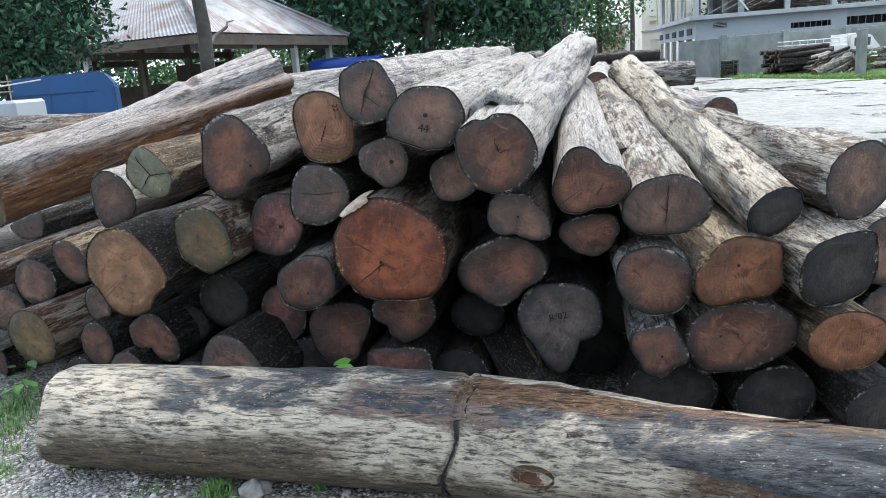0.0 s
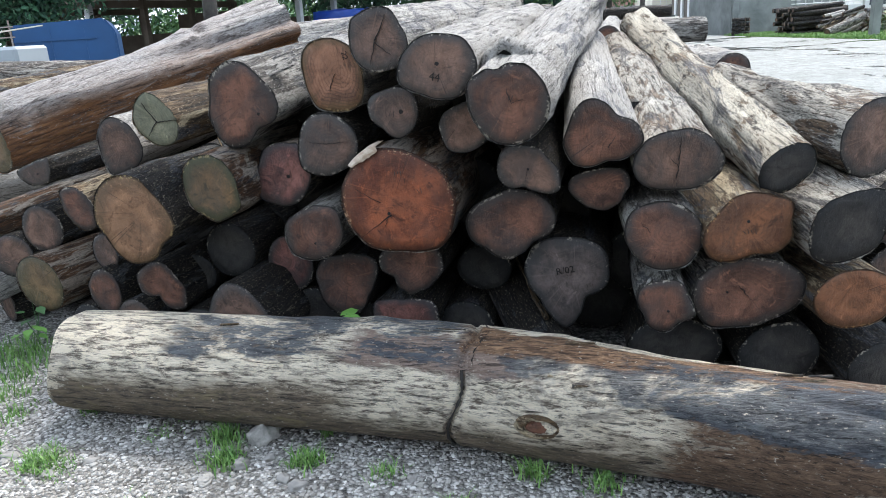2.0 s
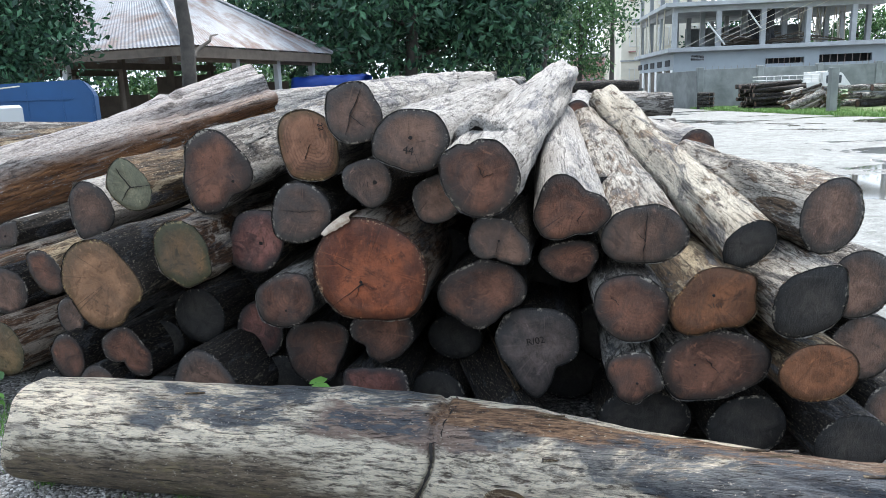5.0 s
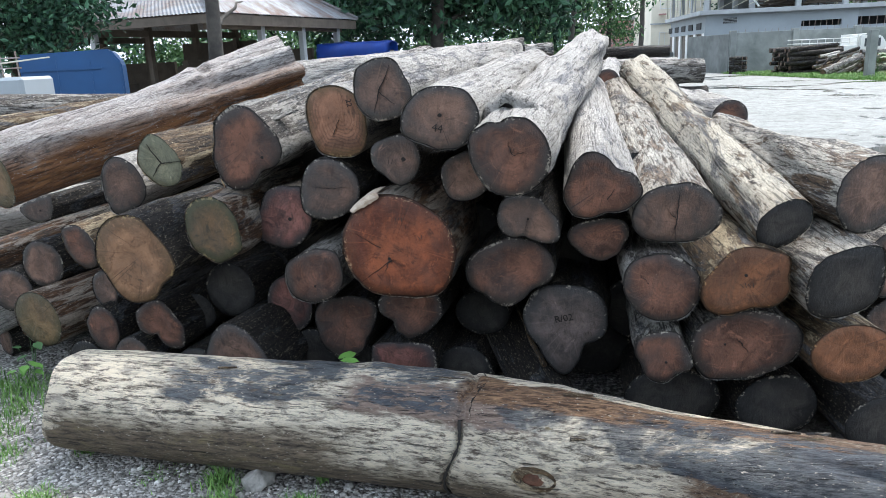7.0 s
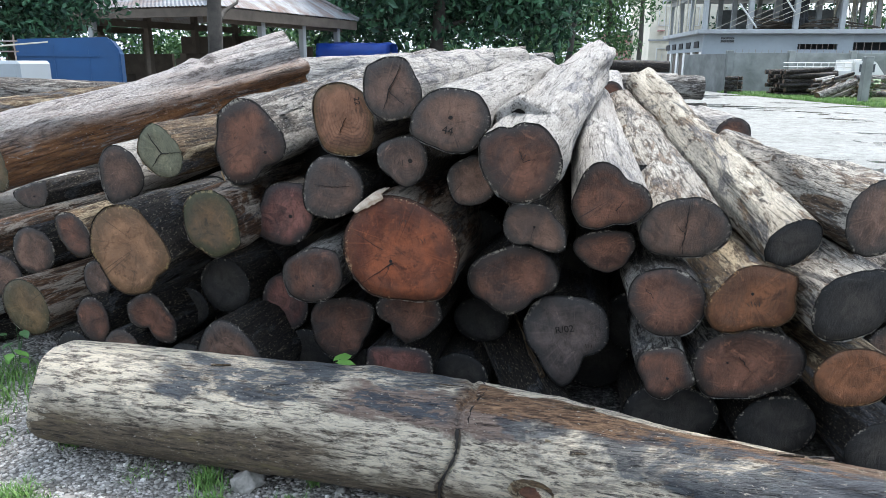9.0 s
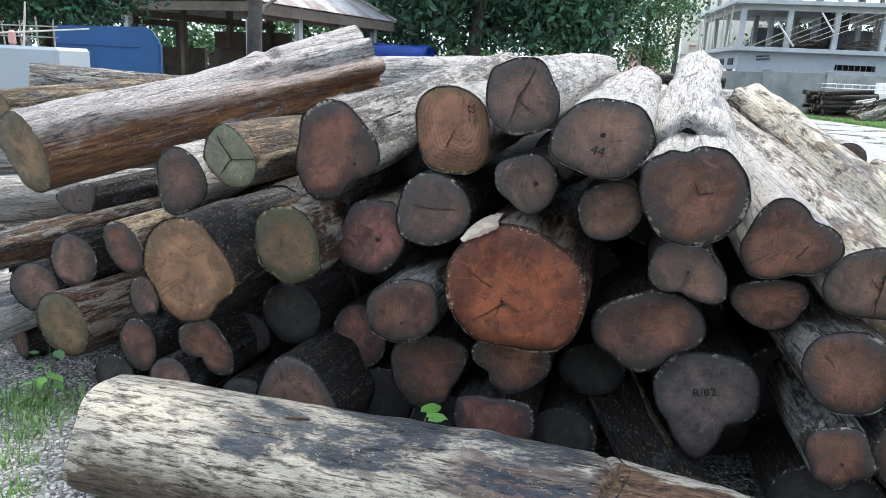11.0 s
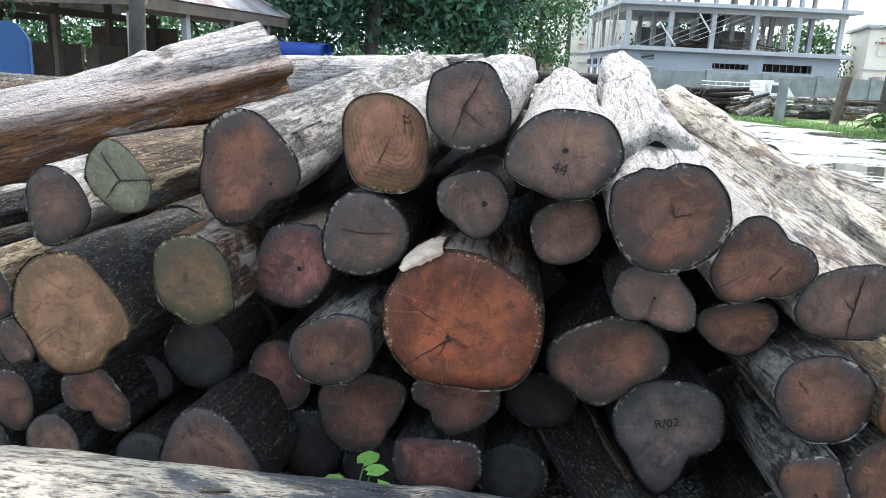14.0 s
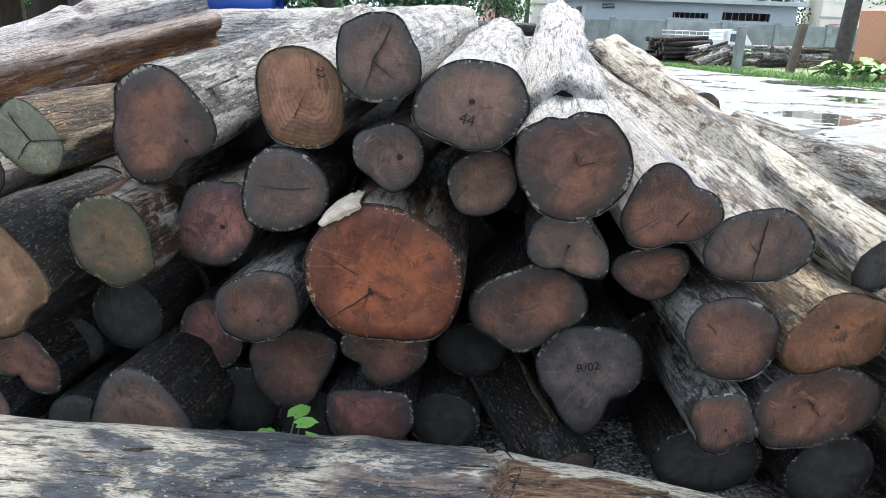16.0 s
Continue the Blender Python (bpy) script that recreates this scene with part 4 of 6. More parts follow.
                v = bm.verts.new((c.x + r * math.cos(k), y + tilt + (sink if f < 1 else 0), max(0.004, c.z + r * math.sin(k))))
                where[v] = (f * math.cos(k), f * math.sin(k))
                row.append(v)
            rows.append(row)
        mid = bm.verts.new((c.x, y + sink, c.z))
        where[mid] = (0, 0)
        for p, q in zip(rows, rows[1:]):
            for j in range(n):
                bm.faces.new((p[j], p[(j + 1) % n], q[(j + 1) % n], q[j]))
        for j in range(n):
            bm.faces.new((rows[-1][j], rows[-1][(j + 1) % n], mid))
        for f in bm.faces:
            for lp in f.loops:
                lp[uv].uv = where[lp.vert]
        part(title, bm, M["face_grey"], root, smooth=True)
    # dark open ring round the log
    bm = bmesh.new()
    rows = []
    for j in range(60):
        k = math.radians(-60 + 210 * j / 59)
        y = 1.64 + 0.045 * math.sin(k) + 0.012 * math.sin(5 * k) + (0.035 if math.degrees(k) > 42 else 0)
        c = centre(y)
        w = rr.uniform(0.002, 0.0065)
        row = []
        for dy, dr in ((-w, -0.0025), (w, -0.0025), (0, -0.02)):
            r = radius(k, y + dy * 6) + dr + 0.004
            row.append(bm.verts.new((c.x + r * math.cos(k), y + dy, c.z + r * math.sin(k))))
        rows.append(row)
    for p, q in zip(rows, rows[1:]):
        for a, b in ((0, 1), (1, 2), (2, 0)):
            bm.faces.new((p[a], p[b], q[b], q[a]))
    part("ring_split", bm, M["crack"], root, "dark open crack round the trunk")
    # knot: swollen lip round a dead branch stub
    y, k = 1.93, math.radians(-2)
    c = centre(y)
    o = Vector((c.x + (radius(k, y) - 0.006) * math.cos(k), y, c.z + (radius(k, y) - 0.006) * math.sin(k)))
    for title, mat, profile in (("knot_lip", "bark_tan", [(0.085, -0.004), (0.07, 0.012), (0.056, 0.016), (0.046, 0.004)]), ("knot_heart", "face_brown", [(0.05, 0.0), (0.03, 0.007), (0.004, 0.009)])):
        bm = bmesh.new()
        rows = []
        for rad, up in profile:
            rows.append([bm.verts.new(o + Vector((up + rr.uniform(-0.0015, 0.0015), rad * math.cos(q * math.pi / 14) * rr.uniform(0.96, 1.04), rad * 0.55 * math.sin(q * math.pi / 14)))) for q in range(28)])
        for p, q in zip(rows, rows[1:]):
            for j in range(28):
                bm.faces.new((p[j], p[(j + 1) % 28], q[(j + 1) % 28], q[j]))
        if title == "knot_heart":
            bm.faces.new(rows[-1])
        part(title, bm, M[mat], root, smooth=True)
    # lifted splinters of bark and wood
    for i in range(9):
        y = rr.uniform(0.05, 3.4)
        k = math.radians(rr.uniform(25, 125))
        c = centre(y)
        r = radius(k, y) + 0.002
        o = Vector((c.x + r * math.cos(k), y, c.z + r * math.sin(k)))
        w = Vector((-math.sin(k), 0, math.cos(k))) * rr.uniform(0.003, 0.009)
        nrm = Vector((math.cos(k), 0, math.sin(k)))
        ln = rr.uniform(0.03, 0.13)
        bm = bmesh.new()
        a = [bm.verts.new(o - w), bm.verts.new(o + w), bm.verts.new(o + Vector((0, ln, 0)) + w * 0.3 + nrm * rr.uniform(0.002, 0.01)), bm.verts.new(o + Vector((0, ln, 0)) - w * 0.3 + nrm * 0.003)]
        b = [bm.verts.new(v.co - nrm * 0.005) for v in a]
        bm.faces.new(a)
        for q in range(4):
            bm.faces.new((a[q], b[q], b[(q + 1) % 4], a[(q + 1) % 4]))
        part("splinter", bm, M["bark_tan"], root)
    return root


front_log()


# ---- far things: road, wall, buildings, shed ----
def wet_road():
    n = Nodes("wet_road")
    c = n.coords((1, 1, 1))
    big = n.noise(n.coords((0.5, 1.2, 1)), 0.55, 6, 0.65, 0.4)
    mid = n.noise(c, 3.2, 8, 0.72, 0.5)
    fine = n.noise(c, 26, 5, 0.75)
    puddle = n.ramp(n.math("ADD", n.noise(n.coords((0.55, 0.8, 1)), 0.42, 6, 0.6, 0.7), n.math("MULTIPLY", n.math("SUBTRACT", mid, 0.5), 0.14)), [(0.545, 0), (0.56, 1)])
    col = n.mix(n.ramp(big, [(0.35, 0), (0.65, 1)]), (0.115, 0.124, 0.118), (0.175, 0.187, 0.18))
    col = n.mix(n.ramp(mid, [(0.46, 0), (0.6, 0.75)]), col, (0.085, 0.088, 0.08))
    col = n.mix(n.ramp(fine, [(0.5, 0), (0.68, 0.75)]), col, (0.27, 0.285, 0.275))
    col = n.mix(n.ramp(fine, [(0.3, 0.8), (0.44, 0)]), col, (0.05, 0.052, 0.048))
    col = n.mix(puddle, col, (0.07, 0.068, 0.06))
    n.bump(n.math("MULTIPLY", n.math("ADD", fine, mid), n.math("SUBTRACT", 1.0, puddle)), 0.6, 0.02)
    return n.done(col, n.mix(puddle, n.ramp(mid, [(0.3, 0.55), (0.7, 0.85)]), 0.05), spec=0.35)


M["road"] = wet_road()
M["concrete"] = plain("concrete", (0.25, 0.265, 0.255), (0.12, 0.13, 0.125), 1.1, 0.9)
M["plaster"] = plain("grey_plaster", (0.3, 0.335, 0.35), (0.24, 0.27, 0.285), 0.35, 0.8)
M["slab"] = plain("slab_concrete", (0.4, 0.42, 0.42), (0.28, 0.29, 0.29), 0.8, 0.85)
M["cream"] = plain("cream_plaster", (0.78, 0.73, 0.6), (0.62, 0.57, 0.46), 0.3, 0.85)
M["pink"] = plain("pink_plaster", (0.55, 0.3, 0.28), (0.42, 0.22, 0.2), 0.5, 0.85)
M["void"] = plain("dark_inside", (0.02, 0.022, 0.025), (0.03, 0.03, 0.03), 2, 0.9)
M["white"] = plain("white_paint", (0.75, 0.75, 0.72), (0.6, 0.6, 0.57), 2.0, 0.45)
M["glass"] = plain("window_glass", (0.05, 0.06, 0.065), (0.08, 0.09, 0.1), 1.0, 0.12)
M["blue"] = plain("blue_paint", (0.003, 0.06, 0.175), (0.003, 0.045, 0.13), 1.2, 0.55)
M["tarp"] = plain("blue_tarp", (0.012, 0.08, 0.42), (0.01, 0.05, 0.3), 3.0, 0.35)
M["wood_old"] = plain("old_timber", (0.13, 0.105, 0.08), (0.07, 0.055, 0.042), 3.0, 0.85)
M["bamboo"] = plain("bamboo_pole", (0.62, 0.58, 0.48), (0.45, 0.4, 0.3), 3.0, 0.6)
M["steel"] = plain("rusty_bar", (0.2, 0.14, 0.11), (0.32, 0.3, 0.28), 6.0, 0.6, 0.4)
M["tyre"] = plain("tyre_rubber", (0.02, 0.02, 0.021), (0.035, 0.035, 0.035), 8, 0.8)


def roof_sheet():
    n = Nodes("tin_roof")
    c = n.coords((1, 1, 1))
    rust = n.ramp(n.noise(n.coords((1, 0.35, 1)), 1.1, 8, 0.7, 0.6), [(0.46, 0), (0.62, 0.9)])
    streak = n.noise(n.coords((7, 0.6, 2)), 1.5, 6, 0.7)
    col = n.mix(n.noise(c, 5, 4, 0.6), (0.27, 0.285, 0.3), (0.15, 0.16, 0.17))
    col = n.mix(n.ramp(streak, [(0.5, 0), (0.7, 0.6)]), col, (0.1, 0.085, 0.075))
    col = n.mix(rust, col, n.mix(streak, (0.085, 0.05, 0.04), (0.2, 0.13, 0.1)))
    return n.done(col, n.mix(rust, 0.6, 0.9), 0.1)


M["roof"] = roof_sheet()


def polygon_sheet(points, z, depth=0.0):
    bm = bmesh.new()
    vs = [bm.verts.new((x, y, z)) for x, y in points]
    f = bm.faces.new(vs)
    if f.normal.z < 0:
        f.normal_flip()
    return bm


road = tagged(new("road", mesh_of("road", polygon_sheet([(2.6, -6), (26, -6), (22, 14), (17, 21), (14.2, 25), (12.6, 29), (11.4, 36), (10.6, 44), (12.0, 62), (5.0, 64), (3.6, 20), (2.7, 13), (2.35, 10), (2.5, 7), (2.2, 5), (2.45, 3.2), (2.3, 1.5), (2.6, -1)], 0.03), M["road"])),
              "pale wet lane with shallow dark puddles", "road", kind="structure")


def boundary_wall():
    """Stained concrete wall of panels between posts, with spikes along its top."""
    a, b = Vector((11.6, 40, 0)), Vector((31.0, 42.1, 0))
    ang = math.degrees(math.atan2(b.y - a.y, b.x - a.x))
    wall = thing("wall_yard", pose(*a, 0, 0, ang), "stained grey concrete boundary wall with iron spikes", "wall", kind="structure")
    length = (b - a).length
    count = 6
    for i in range(count):
        x0, x1 = length * i / count, length * (i + 1) / count
        part("wall_panel", box_bm((x0 + 0.16, 0.03, 0), (x1 - 0.16, 0.17, 2.05), 0.01), M["concrete"], wall)
        part("wall_post", box_bm((x0 - 0.158, -0.05, 0), (x0 + 0.158, 0.25, 2.16), 0.02), M["concrete"], wall)
        bm = bmesh.new()
        for k in range(9):
            x = x0 + 0.3 + (x1 - x0 - 0.5) * k / 8
            rod(bm, (x, 0.1, 2.05), (x + 0.01, 0.1, 2.22), 0.012, 0.008, 4)
        part("spike_row", bm, M["steel"], wall)
    side = thing("wall_side", pose(11.55, 40.1, 0, 0, 0, 97), "set-back stained concrete wall beside the gate", "wall", kind="structure")
    part("wall_panel", box_bm((0, 0, 0), (6.0, 0.15, 2.0), 0.01), M["concrete"], side)


boundary_wall()


def window(parent, x, y, z, w, h, bars=0, frame="white", depth=0.12):
    """A framed window set into a wall that faces -y."""
    win = part("window", box_bm((x, y + depth * 0.6, z), (x + w, y + depth * 0.7, z + h)), M["glass"], parent)
    for name, lo, hi in (("frame", (x - 0.06, y - 0.03, z - 0.06), (x, y + depth, z + h + 0.06)), ("frame", (x + w, y - 0.03, z - 0.06), (x + w + 0.06, y + depth, z + h + 0.06)),
                         ("frame", (x, y - 0.03, z - 0.06), (x + w, y + depth, z)), ("frame", (x, y - 0.03, z + h), (x + w, y + depth, z + h + 0.06))):
        part(name, box_bm(lo, hi), M[frame], win)
    for i in range(bars):
        q = x + w * (i + 1) / (bars + 1)
        part("bar", box_bm((q - 0.02, y - 0.01, z), (q + 0.02, y + 0.03, z + h)), M[frame], win)
    return win


def grey_building():
    """Rendered ground floor, bare concrete frame above it with timber and bamboo stored inside."""
    b = thing("building", pose(12.0, 47.5, 0, 0, 0, -2.2), "grey two-storey building with an unfinished open upper floor", "building")
    w, d = 13.6, 12.5
    # ground floor, with real window openings
    opens = [(5.6, 7.9, 2.35, 2.68), (8.8, 11.9, 2.3, 2.78)]
    edges = [0.0] + [q for o in opens for q in o[:2]] + [w]
    for i in range(0, len(edges), 2):
        part("wall", box_bm((edges[i], 0, 0), (edges[i + 1], 0.22, 3.26)), M["plaster"], b)
    for x0, x1, z0, z1 in opens:
        part("wall", box_bm((x0, 0, 0), (x1, 0.22, z0)), M["plaster"], b)
        part("wall", box_bm((x0, 0, z1), (x1, 0.22, 3.26)), M["plaster"], b)
        # near-black panel painted as the shade of the room behind the opening
        part("window_void", box_bm((x0 - 0.1, 0.9, z0 - 0.1), (x1 + 0.1, 0.95, z1 + 0.1)), M["void"], b)
        for k in range(7):
            x = x0 + (x1 - x0) * (k + 0.5) / 7
            part("bar", box_bm((x - 0.015, 0.08, z0), (x + 0.015, 0.11, z1)), M["steel"], b)
    part("vent", box_bm((1.05, -0.03, 2.72), (1.85, 0.0, 3.05), 0.01), M["void"], b, "dark louvred vent")
    for k in range(4):
        part("vent_slat", box_bm((1.03, -0.06, 2.74 + 0.085 * k), (1.87, -0.03, 2.765 + 0.085 * k)), M["slab"], b)
    # side facing the lane, with tall dark doors
    part("wall", box_bm((0, 0.22, 2.2), (0.22, d, 3.26)), M["plaster"], b)
    for i in range(5):
        y = 0.22 + (d - 0.22) * i / 4.6
        part("wall", box_bm((0, y, 0), (0.22, y + 0.75, 2.2)), M["white"], b)
        part("door", box_bm((0.12, y + 0.75, 0), (0.18, y + 2.67, 2.2), 0.01), M["wood_old"], b, "tall dark shutter door")
        part("sign_board", box_bm((-0.05, y + 0.9, 2.45), (0.0, y + 2.3, 2.85), 0.01), M["void"], b)
    part("wall", box_bm((w - 0.22, 0.22, 0), (w, d, 3.26)), M["plaster"], b)
    part("wall", box_bm((0.22, d - 0.22, 0), (w - 0.22, d, 3.26)), M["plaster"], b)
    part("floor_slab", box_bm((-0.45, -0.5, 3.26), (w + 0.4, d + 0.2, 3.52), 0.02), M["slab"], b)
    part("roof_slab", box_bm((-0.7, -0.7, 5.95), (w + 0.6, d + 0.3, 6.2), 0.02), M["slab"], b)
    part("beam", box_bm((-0.1, -0.1, 5.65), (w, 0.2, 5.95)), M["slab"], b)
    part("beam", box_bm((-0.1, 0.2, 5.65), (0.2, d, 5.95)), M["slab"], b)
    for i in range(6):
        for j in range(4):
            x, y = (w - 0.3) * i / 5, (d - 0.4) * j / 3
            part("column", box_bm((x - 0.14, y - 0.14, 3.52), (x + 0.16, y + 0.16, 5.65 if j == 0 or i == 0 else 5.95), 0.015), M["slab"], b)
            part("column", box_bm((x - 0.13, y - 0.13, 6.2), (x + 0.13, y + 0.13, 8.6), 0.015), M["slab"], b)
    part("upper_slab", box_bm((-0.6, -0.6, 8.6), (w + 0.5, d + 0.3, 8.8), 0.02), M["slab"], b)
    part("back_wall", box_bm((2.5, 8.2, 3.52), (11.0, 8.4, 5.2)), M["concrete"], b)
    rr = random.Random(11)
    # timber, scaffold poles and netting on the open floor
    for i in range(26):
        x = rr.uniform(3.0, 8.0)
        z = 3.56 + rr.uniform(0, 0.7)
        part("stored_plank", rod_bm((x, 1.0 + rr.uniform(0, 1.5), z), (x + rr.uniform(1.5, 3.2), 1.0 + rr.uniform(0, 1.8), 3.56 + rr.uniform(0, 0.8)), 0.05, 0.04, 5), M["wood_old"], b)
    for i in range(16):
        x = rr.uniform(8.6, 12.6)
        part("bamboo_prop", rod_bm((x, 2 + rr.uniform(0, 3), 3.52), (x + rr.uniform(-0.3, 0.3), 2 + rr.uniform(0, 3), 5.9), 0.04, 0.03, 5), M["bamboo"], b)
    for i in range(5):
        part("scaffold_pole", rod_bm((0.6 + 0.9 * i, -0.25, 3.55 + 0.1 * i), (4.4 + 1.3 * i, -0.4, 5.4 + 0.2 * i), 0.018, 0.015, 5), M["bamboo"], b, "thin pale slanting pole")
    part("scaffold_pole", rod_bm((1.9, -0.3, 5.0), (3.0, -0.35, 3.6), 0.05, 0.05, 6), M["white"], b)
    part("scaffold_pole", rod_bm((4.3, -0.3, 5.6), (5.1, -0.35, 4.5), 0.05, 0.05, 6), M["white"], b)
    for i in range(6):
        part("scaffold_pole", rod_bm((-0.55, 1.0 + 2 * i, 3.5), (-0.6 + rr.uniform(-0.2, 0.2), 1.0 + 2 * i + rr.uniform(-0.6, 0.6), 6.0), 0.05, 0.04, 6), M["bamboo"], b)
    bm = bmesh.new()
    rows = []
    for i in range(9):
        rows.append([bm.verts.new((4.6 + 1.5 * i / 8 + 0.25 * k / 6, 0.6 + 0.2 * math.sin(i * 1.3 + k), 5.6 - 0.35 * k + 0.1 * math.sin(i))) for k in range(6)])
    for p, q in zip(rows, rows[1:]):
        for k in range(5):
            bm.faces.new((p[k], q[k], q[k + 1], p[k + 1]))
    part("dark_sheet", bm, M["void"], b, "dark hanging sheet")


grey_building()


def cream_house(m, w, d, h, storeys, wall, label):
    b = thing("house", m, label, "house")
    part("wall", box_bm((0, 0, 0), (w, d, h), 0.02), M[wall], b)
    for s in range(storeys):
        z = h * (s + 0.35) / storeys
        for i in range(3):
            window(b, w * (i + 0.3) / 3, -0.07, z, w * 0.12, h / storeys * 0.42, 1)
        part("band", box_bm((-0.1, -0.12, h * (s + 1) / storeys - 0.12), (w + 0.1, 0.0, h * (s + 1) / storeys)), M["slab"], b)
    part("roof", box_bm((-0.3, -0.3, h), (w + 0.3, d + 0.3, h + 0.25), 0.03), M["slab"], b)
    for i in range(4):
        part("sunshade", box_bm((w * (i % 3 + 0.26) / 3, -0.45, h * (0.82 if i < 3 else 0.4) - 0.02), (w * (i % 3 + 0.48) / 3, 0.0, h * (0.82 if i < 3 else 0.4) + 0.08)), M["pink"], b)
    return b


cream_house(pose(12.2, 67, 0, 0, 0, 3), 7.5, 8, 10.5, 3, "cream", "cream plastered three-storey house with white windows")
cream_house(pose(9.3, 74, 0, 0, 0, 2), 3.0, 6, 4.2, 2, "pink", "small pink plastered house beyond the lane")
cream_house(pose(32.5, 56, 0, 0, 0, -20), 8, 8, 6.0, 2, "cream", "pale house behind the boundary wall")
low = thing("low_wall", pose(10.2, 55, 0, 0, 0, 0), "low dark wall at the end of the lane", "wall", kind="structure")
part("wall_panel", box_bm((-1.4, 0, 0), (1.5, 0.2, 1.1), 0.02), M["concrete"], low)


def shed():
    """Open timber shed with a hipped tin roof."""
    b = thing("shed", pose(-5.98, 15.0, 0, 0, 0, 72.5), "open shed with a hipped corrugated tin roof", "shed")
    # x runs along the side facing the lane, y runs away to the left
    w, d, z = 5.3, 10.5, 2.58
    ridge = [(2.6, 3.2, 4.75), (3.4, 7.2, 4.75)]
    corners = [(-0.3, -0.3, z), (w + 0.3, -0.3, z), (w + 0.3, d + 0.3, z), (-0.3, d + 0.3, z)]

    def sheet(a0, a1, b0, b1, n):
        bm = bmesh.new()
        a0, a1, b0, b1 = map(Vector, (a0, a1, b0, b1))
        rows = []
        for k in range(5):
            t = k / 4
            p, q = a0.lerp(b0, t), a1.lerp(b1, t)
            rows.append([bm.verts.new(p.lerp(q, i / n) + Vector((0, 0, 0.018 * (i % 2)))) for i in range(n + 1)])
        for p, q in zip(rows, rows[1:]):
            for i in range(n):
                bm.faces.new((p[i], p[i + 1], q[i + 1], q[i]))
        return bm

    part("roof_sheet", sheet(corners[0], corners[1], ridge[0], ridge[0], 120), M["roof"], b)
    part("roof_sheet", sheet(corners[1], corners[2], ridge[0], ridge[1], 200), M["roof"], b)
    part("roof_sheet", sheet(corners[2], corners[3], ridge[1], ridge[1], 120), M["roof"], b)
    part("roof_sheet", sheet(corners[3], corners[0], ridge[1], ridge[0], 200), M["roof"], b)
    for c in corners[:2]:
        part("hip_cap", rod_bm((c[0], c[1], c[2] + 0.03), (ridge[0][0], ridge[0][1], ridge[0][2] + 0.03), 0.06, 0.06, 6), M["roof"], b)
    part("fascia", box_bm((-0.25, -0.27, z - 0.24), (w + 0.25, -0.2, z - 0.02)), M["wood_old"], b)
    part("fascia", box_bm((-0.27, -0.2, z - 0.2), (-0.2, d, z - 0.02)), M["wood_old"], b)
    for i in range(4):
        for j in range(4):
            x, y = 0.1 + (w - 0.3) * i / 3, 0.1 + (d - 0.3) * j / 3
            part("post", box_bm((x - 0.07, y - 0.07, 0), (x + 0.07, y + 0.07, z + 0.1), 0.01), M["slab"] if j == 0 or i == 0 else M["wood_old"], b)
    for j in range(4):
        y = 0.1 + (d - 0.3) * j / 3
        part("tie_beam", box_bm((-0.1, y - 0.06, z - 0.3), (w, y + 0.06, z - 0.14)), M["wood_old"], b)
    for i in range(5):
        part("rafter", rod_bm((w * i / 4, -0.2, z - 0.03), (2.8, 3.2, 4.6), 0.04, 0.04, 5), M["wood_old"], b)
    # screens added along the back so that the inside of the shed goes dark
    for y0, y1, top in ((1.0, 2.6, 1.9), (2.9, 5.6, 2.2), (6.0, d, 1.7)):
        part("rear_screen", box_bm((w - 0.1, y0, 0), (w, y1, top)), M["wood_old"], b, "dark screen added to darken the shed inside")
    for x0, x1, top in ((0.6, 2.6, 1.8), (3.0, 5.6, 2.2)):
        part("rear_screen", box_bm((x0, d - 0.2, 0), (x1, d - 0.1, top)), M["wood_old"], b, "dark screen added to darken the shed inside")
    rr = random.Random(4)
    for i in range(14):
        y = rr.uniform(0.8, d - 1)
        x = rr.uniform(1.0, w - 1)
        part("stored_timber", box_bm((x, y, 0), (x + rr.uniform(0.5, 1.4), y + rr.uniform(0.1, 0.5), rr.uniform(0.5, 1.7)), 0.02), M["wood_old"], b)


shed()


def blue_container():
    b = thing("container", pose(-5.98, 8.75, 0, 0, 0, 27), "blue painted sheet-metal cabin with a sloping top", "container")
    bm = bmesh.new()
    pts = [(0, 0), (1.2, 0), (1.2, 1.62), (1.08, 1.8), (0, 1.76)]
    f = [bm.verts.new((x, 0, z)) for x, z in pts]
    k = [bm.verts.new((x, 1.6, z)) for x, z in pts]
    bm.faces.new(f)
    bm.faces.new(k[::-1])
    for i in range(5):
        bm.faces.new((f[i], k[i], k[(i + 1) % 5], f[(i + 1) % 5]))
    bmesh.ops.bevel(bm, geom=list(bm.edges), offset=0.025, segments=2, affect="EDGES")
    bmesh.ops.recalc_face_normals(bm, faces=bm.faces)
    part("shell", bm, M["blue"], b)
    for x in (0.4, 0.8):
        part("rib", box_bm((x, -0.012, 0.1), (x + 0.025, 0.0, 1.68)), M["blue"], b)
    part("rim", box_bm((0, -0.02, 1.55), (0.95, 0.0, 1.58)), M["blue"], b)


blue_container()


